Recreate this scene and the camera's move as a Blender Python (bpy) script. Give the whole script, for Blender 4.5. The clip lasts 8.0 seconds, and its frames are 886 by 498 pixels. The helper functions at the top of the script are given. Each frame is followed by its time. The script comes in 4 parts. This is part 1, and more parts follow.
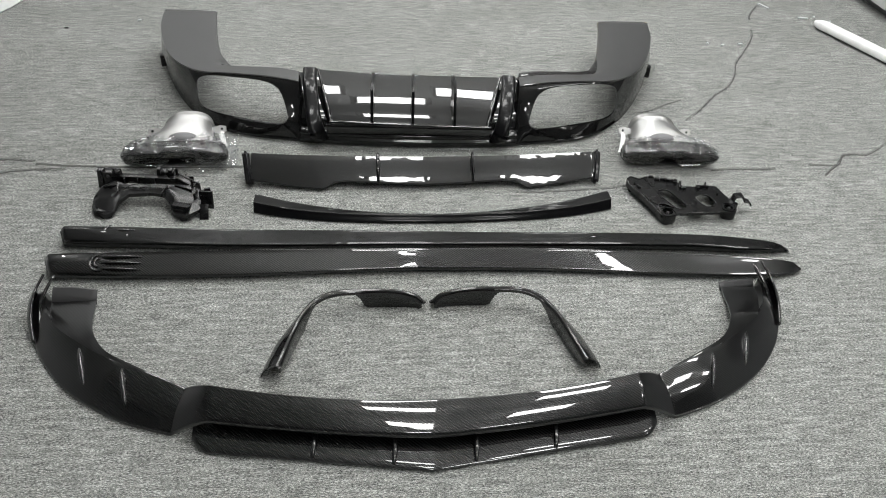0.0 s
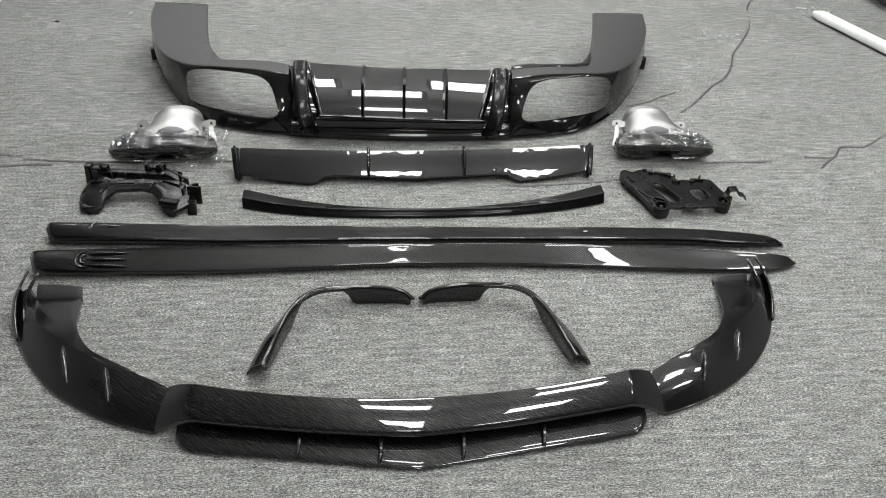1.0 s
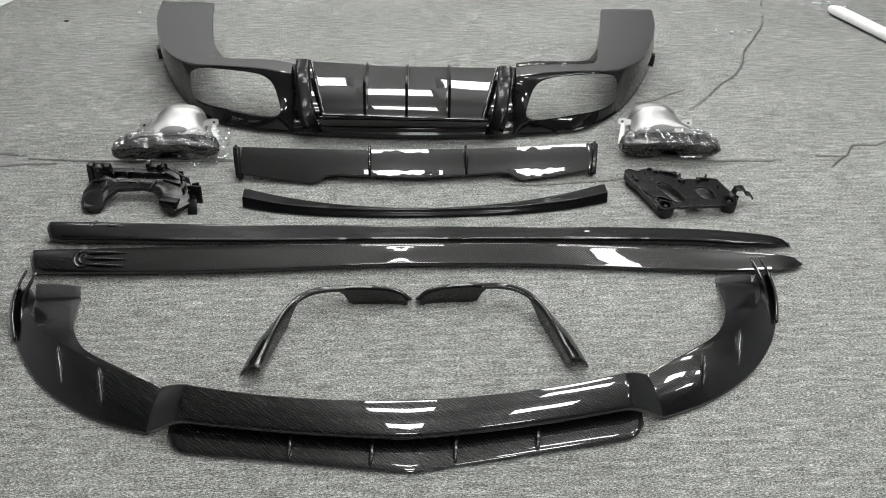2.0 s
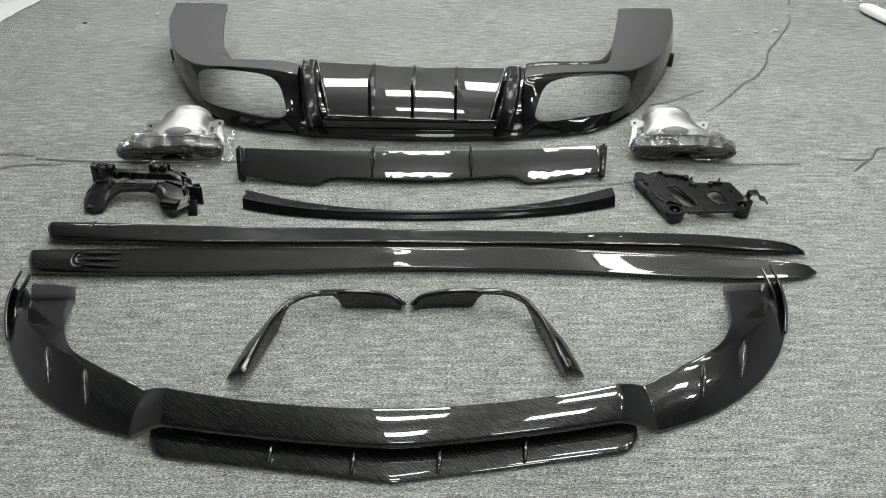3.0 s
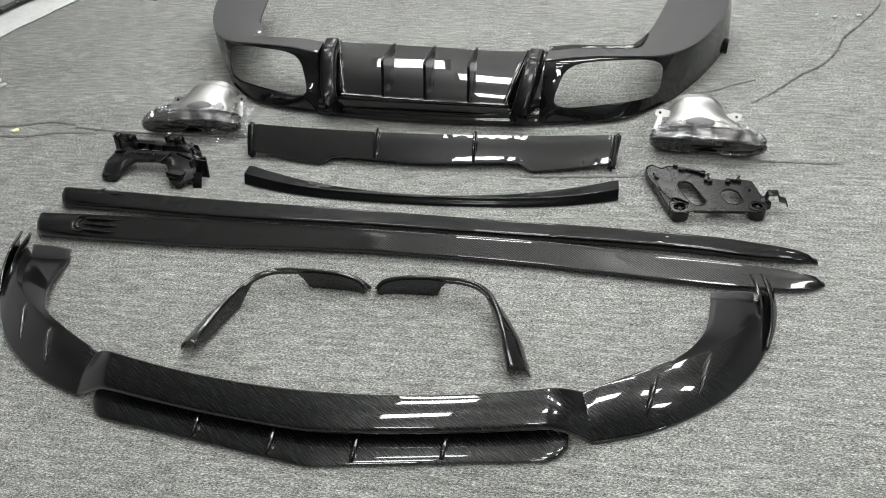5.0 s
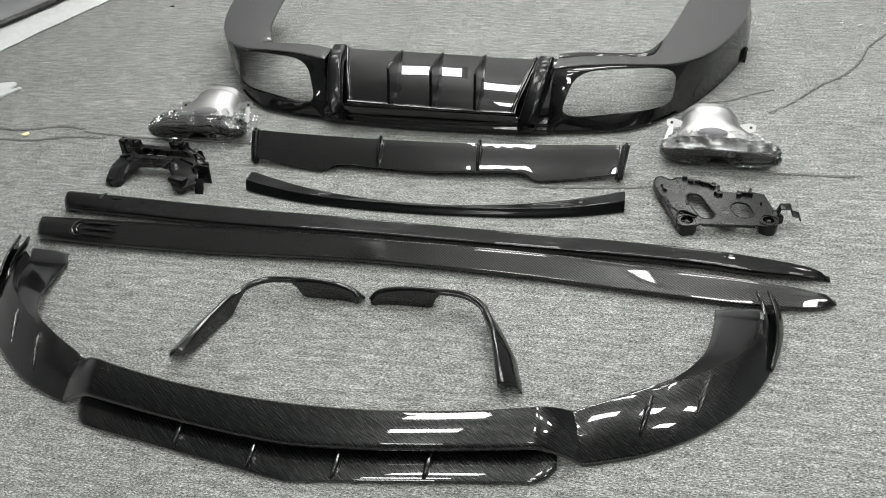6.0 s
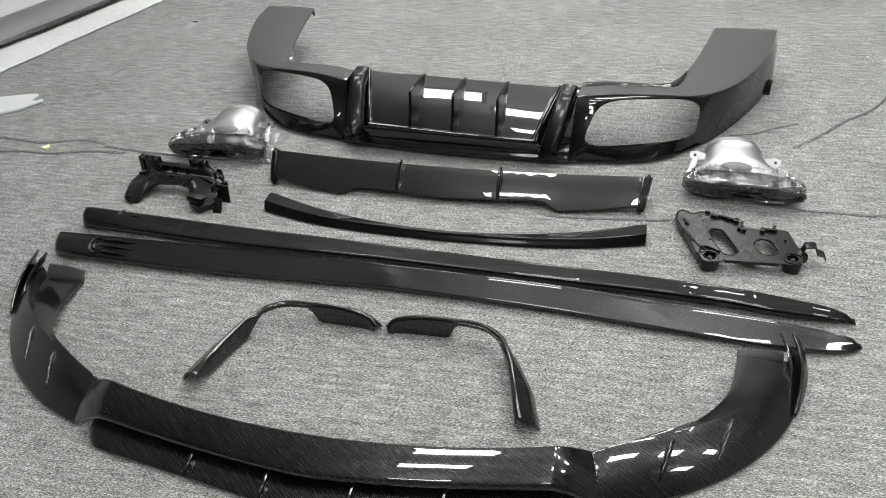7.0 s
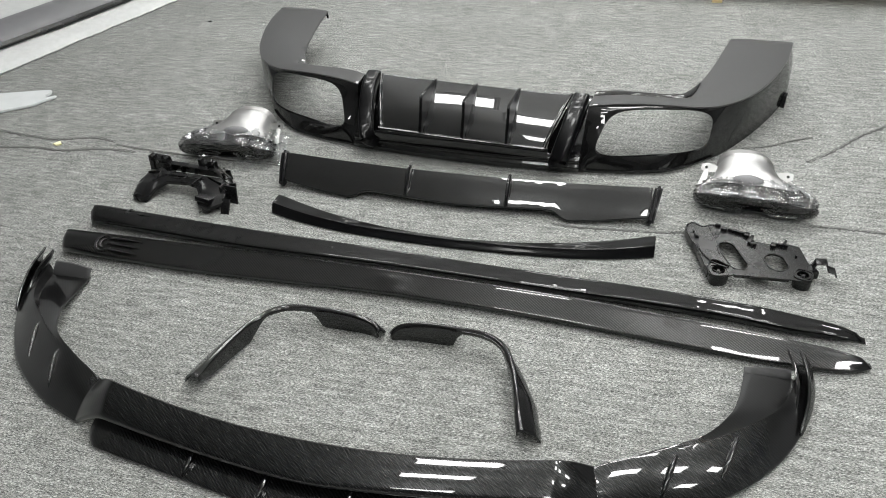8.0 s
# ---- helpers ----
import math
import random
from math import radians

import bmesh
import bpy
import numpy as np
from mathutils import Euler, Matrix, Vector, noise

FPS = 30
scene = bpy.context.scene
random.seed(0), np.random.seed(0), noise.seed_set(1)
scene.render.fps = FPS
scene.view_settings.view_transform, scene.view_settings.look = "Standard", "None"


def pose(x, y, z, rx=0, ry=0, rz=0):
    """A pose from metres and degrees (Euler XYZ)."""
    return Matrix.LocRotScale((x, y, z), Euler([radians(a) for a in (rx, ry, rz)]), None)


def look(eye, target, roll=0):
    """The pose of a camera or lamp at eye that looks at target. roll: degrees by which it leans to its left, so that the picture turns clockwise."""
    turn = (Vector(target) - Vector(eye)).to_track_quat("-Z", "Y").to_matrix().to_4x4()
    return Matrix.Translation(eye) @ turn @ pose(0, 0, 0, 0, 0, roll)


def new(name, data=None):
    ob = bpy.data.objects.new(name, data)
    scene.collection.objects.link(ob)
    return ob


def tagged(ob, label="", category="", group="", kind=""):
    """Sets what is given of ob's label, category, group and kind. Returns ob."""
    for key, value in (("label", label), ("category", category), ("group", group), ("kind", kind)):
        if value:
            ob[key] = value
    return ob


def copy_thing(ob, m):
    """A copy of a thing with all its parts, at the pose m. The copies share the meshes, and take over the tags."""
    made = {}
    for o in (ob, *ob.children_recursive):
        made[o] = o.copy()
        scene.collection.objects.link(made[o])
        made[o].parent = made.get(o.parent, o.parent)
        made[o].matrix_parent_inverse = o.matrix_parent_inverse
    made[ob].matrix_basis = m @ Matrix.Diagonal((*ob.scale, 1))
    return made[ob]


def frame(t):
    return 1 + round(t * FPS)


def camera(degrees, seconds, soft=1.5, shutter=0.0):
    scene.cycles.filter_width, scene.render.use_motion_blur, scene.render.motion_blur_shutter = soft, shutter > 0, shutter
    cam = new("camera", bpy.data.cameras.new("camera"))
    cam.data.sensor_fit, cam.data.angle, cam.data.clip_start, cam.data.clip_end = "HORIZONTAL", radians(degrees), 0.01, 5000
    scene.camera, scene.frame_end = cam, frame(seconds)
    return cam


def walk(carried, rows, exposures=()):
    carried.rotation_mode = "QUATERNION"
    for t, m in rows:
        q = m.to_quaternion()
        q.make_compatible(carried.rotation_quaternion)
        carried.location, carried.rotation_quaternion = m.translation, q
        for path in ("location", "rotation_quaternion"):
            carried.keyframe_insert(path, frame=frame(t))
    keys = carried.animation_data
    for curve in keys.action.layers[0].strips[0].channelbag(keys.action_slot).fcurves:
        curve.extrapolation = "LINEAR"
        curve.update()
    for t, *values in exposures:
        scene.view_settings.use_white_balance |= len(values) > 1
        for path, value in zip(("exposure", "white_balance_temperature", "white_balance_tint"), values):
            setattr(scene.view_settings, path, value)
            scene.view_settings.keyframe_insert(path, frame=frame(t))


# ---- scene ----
cam = camera(58.6, 8.0, soft=1.0)
PATH = [
    (0, (-0.148, 0.097, 1.388), (0.024, 1.664, 0.157), 3.0),
    (0.5, (-0.136, 0.109, 1.384), (0.035, 1.67, 0.145), 2.9),
    (1, (-0.111, 0.118, 1.381), (0.054, 1.673, 0.135), 2.7),
    (1.5, (-0.083, 0.129, 1.379), (0.063, 1.68, 0.124), 2.3),
    (3, (0.061, 0.17, 1.352), (0.075, 1.731, 0.102), -0.1),
    (3.5, (0.141, 0.239, 1.327), (0.091, 1.782, 0.055), -0.8),
    (4, (0.228, 0.257, 1.325), (0.08, 1.783, 0.04), -1.8),
    (4.5, (0.36, 0.233, 1.323), (0.116, 1.752, 0.045), -3.2),
    (6, (0.539, 0.3, 1.276), (0.137, 1.811, 0.028), -5.4),
    (6.5, (0.521, 0.318, 1.288), (0.114, 1.842, 0.058), -4.7),
    (7, (0.511, 0.332, 1.293), (0.081, 1.859, 0.076), -4.2),
    (7.5, (0.513, 0.343, 1.294), (0.062, 1.869, 0.083), -3.8),
    (8, (0.519, 0.351, 1.294), (0.061, 1.875, 0.084), -3.4),
]
walk(cam, [(t, look(eye, target, roll)) for t, eye, target, roll in PATH], exposures=[(0, -0.14), (4, -0.05), (8, 0.02)])

# ---- world, lamps, exposure ----
world = bpy.data.worlds.new("world")
scene.world = world
world.use_nodes = True
world.node_tree.nodes["Background"].inputs[0].default_value = (0.75, 0.8, 0.85, 1)
world.node_tree.nodes["Background"].inputs[1].default_value = 0.05
CEIL = 3.3
HANG = 2.834  # height of the lit faces, below the ceiling
# upward fill lamps are added over the panels to brighten the ceiling
LAMP_POWER, FILL_POWER = 6.8, 3.0
# the ceiling's grid of lit panels, 1.25 m by 1.2 m; those on the west side are lit at the far end only, and two more hang between the rows
LIGHTS = [(x, y) for x in (-0.06, 1.19) for y in (-1.2, 0.0, 1.2, 2.4, 3.6, 4.8, 6.0)]
LIGHTS += [(2.44, y) for y in (1.2, 2.4, 3.6)] + [(3.69, y) for y in (0.0, 1.2)] + [(-1.31, y) for y in (3.6, 4.8, 6.0)] + [(-2.56, 6.0), (-0.68, 2.85), (0.56, 2.85)]


# ---- materials ----
def material(name, color, rough=0.5, metal=0.0, coat=0.0, coat_rough=0.03, spec=0.5):
    m = bpy.data.materials.new(name)
    m.use_nodes = True
    b = m.node_tree.nodes["Principled BSDF"]
    b.inputs["Base Color"].default_value = (*color, 1)
    b.inputs["Roughness"].default_value = rough
    b.inputs["Metallic"].default_value = metal
    b.inputs["Coat Weight"].default_value = coat
    b.inputs["Coat Roughness"].default_value = coat_rough
    b.inputs["Coat IOR"].default_value = 1.62
    b.inputs["Specular IOR Level"].default_value = spec
    return m


class Graph:
    """Short hand for wiring nodes of one material."""

    def __init__(self, m):
        self.t = m.node_tree
        self.b = self.t.nodes["Principled BSDF"]

    def add(self, kind, **values):
        n = self.t.nodes.new(kind)
        for k, v in values.items():
            n.inputs[k].default_value = v
        return n

    def link(self, a, b):
        self.t.links.new(a, b)

    def math(self, op, a, b=0.0, clamp=False):
        n = self.t.nodes.new("ShaderNodeMath")
        n.operation, n.use_clamp = op, clamp
        for i, v in enumerate((a, b)):
            if isinstance(v, (int, float)):
                n.inputs[i].default_value = v
            else:
                self.link(v, n.inputs[i])
        return n.outputs[0]

    def coords(self, scale=(1, 1, 1), turn=0.0):
        c = self.t.nodes.new("ShaderNodeTexCoord")
        mp = self.t.nodes.new("ShaderNodeMapping")
        mp.inputs["Scale"].default_value = scale
        mp.inputs["Rotation"].default_value = (0, 0, radians(turn))
        self.link(c.outputs["Object"], mp.inputs[0])
        return mp.outputs[0]

    def noise(self, vec, scale, detail=3.0, rough=0.55):
        n = self.add("ShaderNodeTexNoise", Scale=scale, Detail=detail, Roughness=rough)
        self.link(vec, n.inputs["Vector"])
        return n.outputs["Fac"]

    def ramp(self, fac, stops):
        r = self.t.nodes.new("ShaderNodeValToRGB")
        e = r.color_ramp.elements
        while len(e) < len(stops):
            e.new(0.5)
        for el, (p, c) in zip(e, stops):
            el.position = p
            el.color = (*c, 1) if len(c) == 3 else c
        self.link(fac, r.inputs[0])
        return r.outputs[0]

    def bump(self, height, strength, distance, onto="Normal"):
        n = self.add("ShaderNodeBump", Strength=strength, Distance=distance)
        self.link(height, n.inputs["Height"])
        self.link(n.outputs[0], self.b.inputs[onto])
        return n


def carbon(name, tow, low, high, wave, size=5.0, turn=0.0, sheen=0.06):
    """Twill-woven carbon fibre under a gloss lacquer; tow in metres."""
    m = material(name, (low, low, low), 0.5 if sheen < 0.1 else 0.3, 0.0, 1.0, 0.025, sheen)
    g = Graph(m)
    v = g.coords((1, 1, 1), turn)
    s = g.t.nodes.new("ShaderNodeSeparateXYZ")
    g.link(v, s.inputs[0])
    u = g.math("FLOOR", g.math("DIVIDE", s.outputs[0], tow))
    yz = g.math("ADD", s.outputs[1], s.outputs[2])
    w = g.math("FLOOR", g.math("DIVIDE", yz, tow))
    f = g.math("MODULO", g.math("ADD", g.math("ADD", u, w), 4000.0), 4.0)
    weft = g.math("LESS_THAN", f, 1.5)
    n = g.noise(v, 900.0, 2.0)
    fac = g.math("ADD", g.math("MULTIPLY", weft, 0.75), g.math("MULTIPLY", n, 0.25))
    g.link(g.ramp(fac, [(0.05, (low, low, low * 1.04)), (0.95, (high, high, high * 1.05))]), g.b.inputs["Base Color"])
    g.bump(weft, 0.03, 0.0003)
    big = g.noise(v, size, 2.0)
    g.bump(big, wave, 0.02, "Coat Normal")
    dust = g.noise(v, 14.0, 5.0, 0.7)
    g.link(g.ramp(dust, [(0.4, (0.012, 0.012, 0.012)), (0.85, (0.045, 0.045, 0.045))]), g.b.inputs["Coat Roughness"])
    return m


def plastic(name, color, rough, grain):
    m = material(name, color, rough, spec=0.4)
    g = Graph(m)
    v = g.coords()
    n = g.noise(v, 320.0, 3.0)
    g.bump(n, grain, 0.0006)
    r = g.noise(v, 9.0, 4.0)
    g.link(g.ramp(r, [(0.3, (rough * 0.8,) * 3), (0.7, (min(1, rough * 1.25),) * 3)]), g.b.inputs["Roughness"])
    return m


def make_carpet():
    m = material("carpet", (0.2, 0.2, 0.2), 0.95, spec=0.1)
    g = Graph(m)
    v = g.coords()
    warp = g.noise(g.coords((60, 60, 60)), 1.0, 2.0)
    fleck = g.noise(g.coords((140, 420, 200), 6), 1.0, 5.0, 0.78)
    fine = g.noise(g.coords((330, 640, 400), -8), 1.0, 3.0, 0.7)
    streak = g.noise(g.coords((15, 90, 50)), 1.0, 4.0, 0.65)
    patch = g.noise(g.coords((2.2, 3.4, 1)), 1.0, 4.0, 0.6)
    fac = g.math("ADD", g.math("ADD", g.math("MULTIPLY", fleck, 0.53), g.math("MULTIPLY", fine, 0.28)), g.math("ADD", g.math("MULTIPLY", streak, 0.15), g.math("MULTIPLY", warp, 0.04)))
    col = g.ramp(fac, [(0.385, (0.008, 0.0085, 0.0085)), (0.455, (0.085, 0.088, 0.085)), (0.52, (0.25, 0.255, 0.245)), (0.62, (0.78, 0.79, 0.76))])
    mix = g.t.nodes.new("ShaderNodeMix")
    mix.data_type, mix.blend_type = "RGBA", "MULTIPLY"
    mix.inputs[0].default_value = 1.0
    g.link(col, mix.inputs[6])
    g.link(g.ramp(patch, [(0.28, (0.80, 0.80, 0.79)), (0.68, (1, 1, 1))]), mix.inputs[7])
    g.link(mix.outputs[2], g.b.inputs["Base Color"])
    g.bump(fac, 0.35, 0.0015)
    return m


def make_film():
    """Thin clear film: see-through, with a wrinkled gloss."""
    m = bpy.data.materials.new("clear_film")
    m.use_nodes = True
    t = m.node_tree
    t.nodes.remove(t.nodes["Principled BSDF"])
    out = t.nodes["Material Output"]
    clear, gloss, mix = (t.nodes.new("ShaderNodeBsdf" + k) for k in ("Transparent", "Glossy", "Transparent"))
    t.nodes.remove(mix)
    mix = t.nodes.new("ShaderNodeMixShader")
    clear.inputs["Color"].default_value = (0.9, 0.91, 0.92, 1)
    haze, veil = t.nodes.new("ShaderNodeBsdfDiffuse"), t.nodes.new("ShaderNodeMixShader")
    haze.inputs["Color"].default_value, veil.inputs[0].default_value = (0.8, 0.8, 0.8, 1), 0.035
    gloss.inputs["Roughness"].default_value = 0.04
    c, n, v = t.nodes.new("ShaderNodeTexCoord"), t.nodes.new("ShaderNodeTexNoise"), t.nodes.new("ShaderNodeTexVoronoi")
    v.feature = "DISTANCE_TO_EDGE"
    v.inputs["Scale"].default_value = 13.0
    n.inputs["Scale"].default_value, n.inputs["Detail"].default_value = 11.0, 3.0
    add, b, fr = t.nodes.new("ShaderNodeMath"), t.nodes.new("ShaderNodeBump"), t.nodes.new("ShaderNodeFresnel")
    b.inputs["Distance"].default_value, b.inputs["Strength"].default_value = 0.03, 1.0
    fr.inputs["IOR"].default_value = 1.75
    for a, z in ((c.outputs["Object"], n.inputs["Vector"]), (c.outputs["Object"], v.inputs["Vector"]), (n.outputs["Fac"], add.inputs[0]), (v.outputs["Distance"], add.inputs[1]),
                 (add.outputs[0], b.inputs["Height"]), (b.outputs[0], gloss.inputs["Normal"]), (b.outputs[0], fr.inputs["Normal"]), (fr.outputs[0], mix.inputs[0]),
                 (clear.outputs[0], veil.inputs[1]), (haze.outputs[0], veil.inputs[2]), (veil.outputs[0], mix.inputs[1]), (gloss.outputs[0], mix.inputs[2]), (mix.outputs[0], out.inputs[0])):
        t.links.new(a, z)
    return m


def make_silver():
    m = material("cast_aluminium", (0.36, 0.36, 0.355), 0.42, 0.9)
    g = Graph(m)
    v = g.coords()
    g.link(g.ramp(g.noise(v, 25.0, 4.0), [(0.3, (0.34,) * 3), (0.7, (0.48,) * 3)]), g.b.inputs["Roughness"])
    g.bump(g.noise(v, 600.0, 2.0), 0.2, 0.0004)
    return m


def make_foam(name, color, scale):
    m = material(name, color, 0.75)
    g = Graph(m)
    v = g.coords()
    n = g.noise(v, scale, 5.0)
    g.link(g.ramp(n, [(0.3, tuple(c * 0.9 for c in color)), (0.7, color)]), g.b.inputs["Base Color"])
    g.bump(n, 0.4, 0.004)
    return m


def glow(name, strength):
    m = material(name, (0.9, 0.9, 0.9), 0.4)
    m.node_tree.nodes["Principled BSDF"].inputs["Emission Color"].default_value = (1, 0.99, 0.97, 1)
    m.node_tree.nodes["Principled BSDF"].inputs["Emission Strength"].default_value = strength
    return m


CARBON = carbon("carbon_twill", 0.0021, 0.0015, 0.0056, 0.05, sheen=0.2)
CARBON_BLACK = carbon("carbon_black", 0.0021, 0.0015, 0.006, 0.03, 6.0)
CARBON_PANEL = carbon("carbon_dark_twill", 0.0021, 0.0015, 0.0065, 0.05, sheen=0.12)
CARBON_RIPPLED = carbon("carbon_rippled", 0.0021, 0.002, 0.007, 0.15, 11.0)
CARBON_RIPPLED.node_tree.nodes["Principled BSDF"].inputs["Coat Weight"].default_value = 0.65
CARBON_SPOILER = carbon("carbon_dull_lacquer", 0.0021, 0.0015, 0.0045, 0.2, 12.0)
CARBON_SPOILER.node_tree.nodes["Principled BSDF"].inputs["Coat Weight"].default_value = 0.42
CARBON_SKIRT = carbon("carbon_fine_twill", 0.0021, 0.0018, 0.0045, 0.05, sheen=0.2)
CARBON_CRUMPLED = carbon("carbon_crumpled", 0.0021, 0.002, 0.007, 0.3, 13.0)
CARBON_WAVY = carbon("carbon_uneven", 0.0021, 0.003, 0.0075, 0.10, 11.0, sheen=0.12)
ARM_SATIN = carbon("carbon_satin", 0.0021, 0.006, 0.012, 0.02, 6.0)
ARM_SATIN.node_tree.nodes["Principled BSDF"].inputs["Specular IOR Level"].default_value = 0.5
FIN_BLACK = material("satin_black", (0.003, 0.003, 0.0035), 0.3, 0.0, 0.18, 0.10, 0.12)
FLANK_BLACK = carbon("black_lacquer_hazed", 0.0021, 0.002, 0.004, 0.11, 10.0)
FLANK_BLACK.node_tree.nodes["Principled BSDF"].inputs["Coat Weight"].default_value = 0.75
BLACK_GLOSS = material("black_lacquer", (0.003, 0.003, 0.0035), 0.3, 0.0, 1.0, 0.02, 0.1)
PLASTIC = plastic("black_plastic", (0.005, 0.005, 0.0054), 0.26, 0.2)
GREY_PLASTIC = plastic("worn_black_plastic", (0.035, 0.035, 0.036), 0.5, 0.35)
CARPET = make_carpet()
SEAM = make_foam("carpet_seam_dark", (0.05, 0.05, 0.049), 220.0)
FRAY = make_foam("frayed_carpet_edge", (0.25, 0.254, 0.247), 300.0)
FILM = make_film()
SILVER = make_silver()
FOAM = make_foam("white_foam", (0.50, 0.51, 0.505), 40.0)
TUBE_FOAM = make_foam("bright_foam", (0.78, 0.785, 0.78), 30.0)
PAPER = make_foam("white_paper", (0.52, 0.54, 0.545), 15.0)
PANEL = plastic("grey_primer", (0.14, 0.14, 0.145), 0.5, 0.15)
PALLET = make_foam("pale_wood", (0.68, 0.54, 0.30), 60.0)
# each unseen wall's grey is picked for the reflections and fill it gives
WALL = make_foam("mid_reflecting_wall", (0.4, 0.405, 0.41), 6.0)
GREY_WALL = make_foam("dark_reflecting_wall", (0.24, 0.245, 0.25), 6.0)
PALE_WALL = make_foam("pale_reflecting_wall", (0.5, 0.505, 0.51), 6.0)
CEILING = make_foam("ceiling_paint", (0.8, 0.8, 0.8), 8.0)
HOUSING = material("white_enamel", (0.8, 0.8, 0.8), 0.4)
TUBE = glow("lit_diffuser", 15.0)
YELLOW = material("yellow_scrap", (0.75, 0.72, 0.45), 0.6)


# ---- mesh helpers ----
def part(name, bm, mat, parent=None, label="", smooth=True):
    me = bpy.data.meshes.new(name)
    bmesh.ops.recalc_face_normals(bm, faces=bm.faces)
    bm.to_mesh(me)
    bm.free()
    me.materials.append(mat)
    if smooth:
        me.polygons.foreach_set("use_smooth", [True] * len(me.polygons))
        me.set_sharp_from_angle(angle=radians(38))
    ob = new(name, me)
    ob.parent = parent
    if label:
        ob["label"] = label
    return ob


def thing(name, label, category, at=(0, 0, 0), turn=0.0, group=""):
    ob = new(name)
    ob.empty_display_size = 0.05
    ob.matrix_basis = pose(*at, 0, 0, turn)
    return tagged(ob, label, category, group)


def spline(pts, n):
    """n points along a Catmull-Rom curve through pts, evenly spaced in its parameter."""
    p = np.array(pts, float)
    p = np.vstack([2 * p[0] - p[1], p, 2 * p[-1] - p[-2]])
    out = []
    for s in np.linspace(0, len(p) - 3 - 1e-9, n):
        i = int(s)
        f = s - i
        a, b, c, d = p[i:i + 4]
        out.append(0.5 * (2 * b + (c - a) * f + (2 * a - 5 * b + 4 * c - d) * f * f + (3 * b - a - 3 * c + d) * f ** 3))
    return np.array(out)


def at(table, x):
    """Smooth value at x of a short table of (x, value)."""
    t = np.array(table, float)
    x = np.clip(x, t[0, 0], t[-1, 0])
    i = int(np.clip(np.searchsorted(t[:, 0], x) - 1, 0, len(t) - 2))
    m = np.gradient(t[:, 1], t[:, 0])
    h = t[i + 1, 0] - t[i, 0]
    s = (x - t[i, 0]) / h
    return ((1 + 2 * s) * (1 - s) ** 2 * t[i, 1] + s * (1 - s) ** 2 * h * m[i]
            + s * s * (3 - 2 * s) * t[i + 1, 1] + s * s * (s - 1) * h * m[i + 1])


def grid(rows, wrap=False, caps=False):
    """A surface through rows of points; wrap closes each row into a ring, caps closes the ends."""
    bm = bmesh.new()
    vs = [[bm.verts.new(tuple(p)) for p in r] for r in rows]
    n = len(vs[0])
    for a, b in zip(vs, vs[1:]):
        for i in range(n if wrap else n - 1):
            j = (i + 1) % n
            bm.faces.new((a[i], a[j], b[j], b[i]))
    if caps:
        bm.faces.new(vs[0])
        bm.faces.new(list(reversed(vs[-1])))
    return bm


def shell(name, rows, mat, parent, thick=0.004, label=""):
    """A sheet with thickness and slightly rounded rims."""
    ob = part(name, grid(rows), mat, parent, label)
    s = ob.modifiers.new("thickness", "SOLIDIFY")
    s.thickness, s.offset = thick, 0.0
    b = ob.modifiers.new("rim", "BEVEL")
    b.width, b.segments, b.limit_method, b.angle_limit = thick * 0.35, 2, "ANGLE", radians(60)
    return ob


def box(size, bevel=0.003, m=None):
    bm = bmesh.new()
    bmesh.ops.create_cube(bm, size=1)
    bmesh.ops.scale(bm, vec=size, verts=bm.verts)
    if bevel:
        bmesh.ops.bevel(bm, geom=bm.edges[:], offset=bevel, segments=2, affect="EDGES", profile=0.6)
    if m:
        bmesh.ops.transform(bm, matrix=m, verts=bm.verts)
    return bm


def prism(outline, z0, z1, bevel=0.002):
    """A plate of given plan outline between two heights."""
    bm = bmesh.new()
    f = bm.faces.new([bm.verts.new((x, y, z0)) for x, y in outline])
    r = bmesh.ops.extrude_face_region(bm, geom=[f])
    bmesh.ops.translate(bm, vec=(0, 0, z1 - z0), verts=[v for v in r["geom"] if isinstance(v, bmesh.types.BMVert)])
    if bevel:
        bmesh.ops.bevel(bm, geom=bm.edges[:], offset=bevel, segments=2, affect="EDGES")
    return bm


def sweep(path, half_w, half_h, n=10, square=2.6):
    """A bar with a superelliptic section along path; half widths are numbers or lists."""
    p = np.array(path, float)
    k = len(p)
    w = np.interp(np.linspace(0, 1, k), np.linspace(0, 1, len(np.atleast_1d(half_w))), np.atleast_1d(half_w))
    h = np.interp(np.linspace(0, 1, k), np.linspace(0, 1, len(np.atleast_1d(half_h))), np.atleast_1d(half_h))
    rows = []
    for i in range(k):
        d = p[min(i + 1, k - 1)] - p[max(i - 1, 0)]
        d /= np.linalg.norm(d)
        up = np.array((0, 0, 1.0)) if abs(d[2]) < 0.95 else np.array((0, 1.0, 0))
        side = np.cross(d, up)
        side /= np.linalg.norm(side)
        up = np.cross(side, d)
        ring = []
        for j in range(n):
            a = 2 * math.pi * j / n
            c, s = math.cos(a), math.sin(a)
            e = 2 / square
            ring.append(p[i] + side * w[i] * math.copysign(abs(c) ** e, c) + up * h[i] * math.copysign(abs(s) ** e, s))
        rows.append(ring)
    return grid(rows, wrap=True, caps=True)


def cylinder(r0, r1, h, n=20, m=None):
    bm = bmesh.new()
    bmesh.ops.create_cone(bm, cap_ends=True, segments=n, radius1=r0, radius2=r1, depth=h)
    if m:
        bmesh.ops.transform(bm, matrix=m, verts=bm.verts)
    return bm


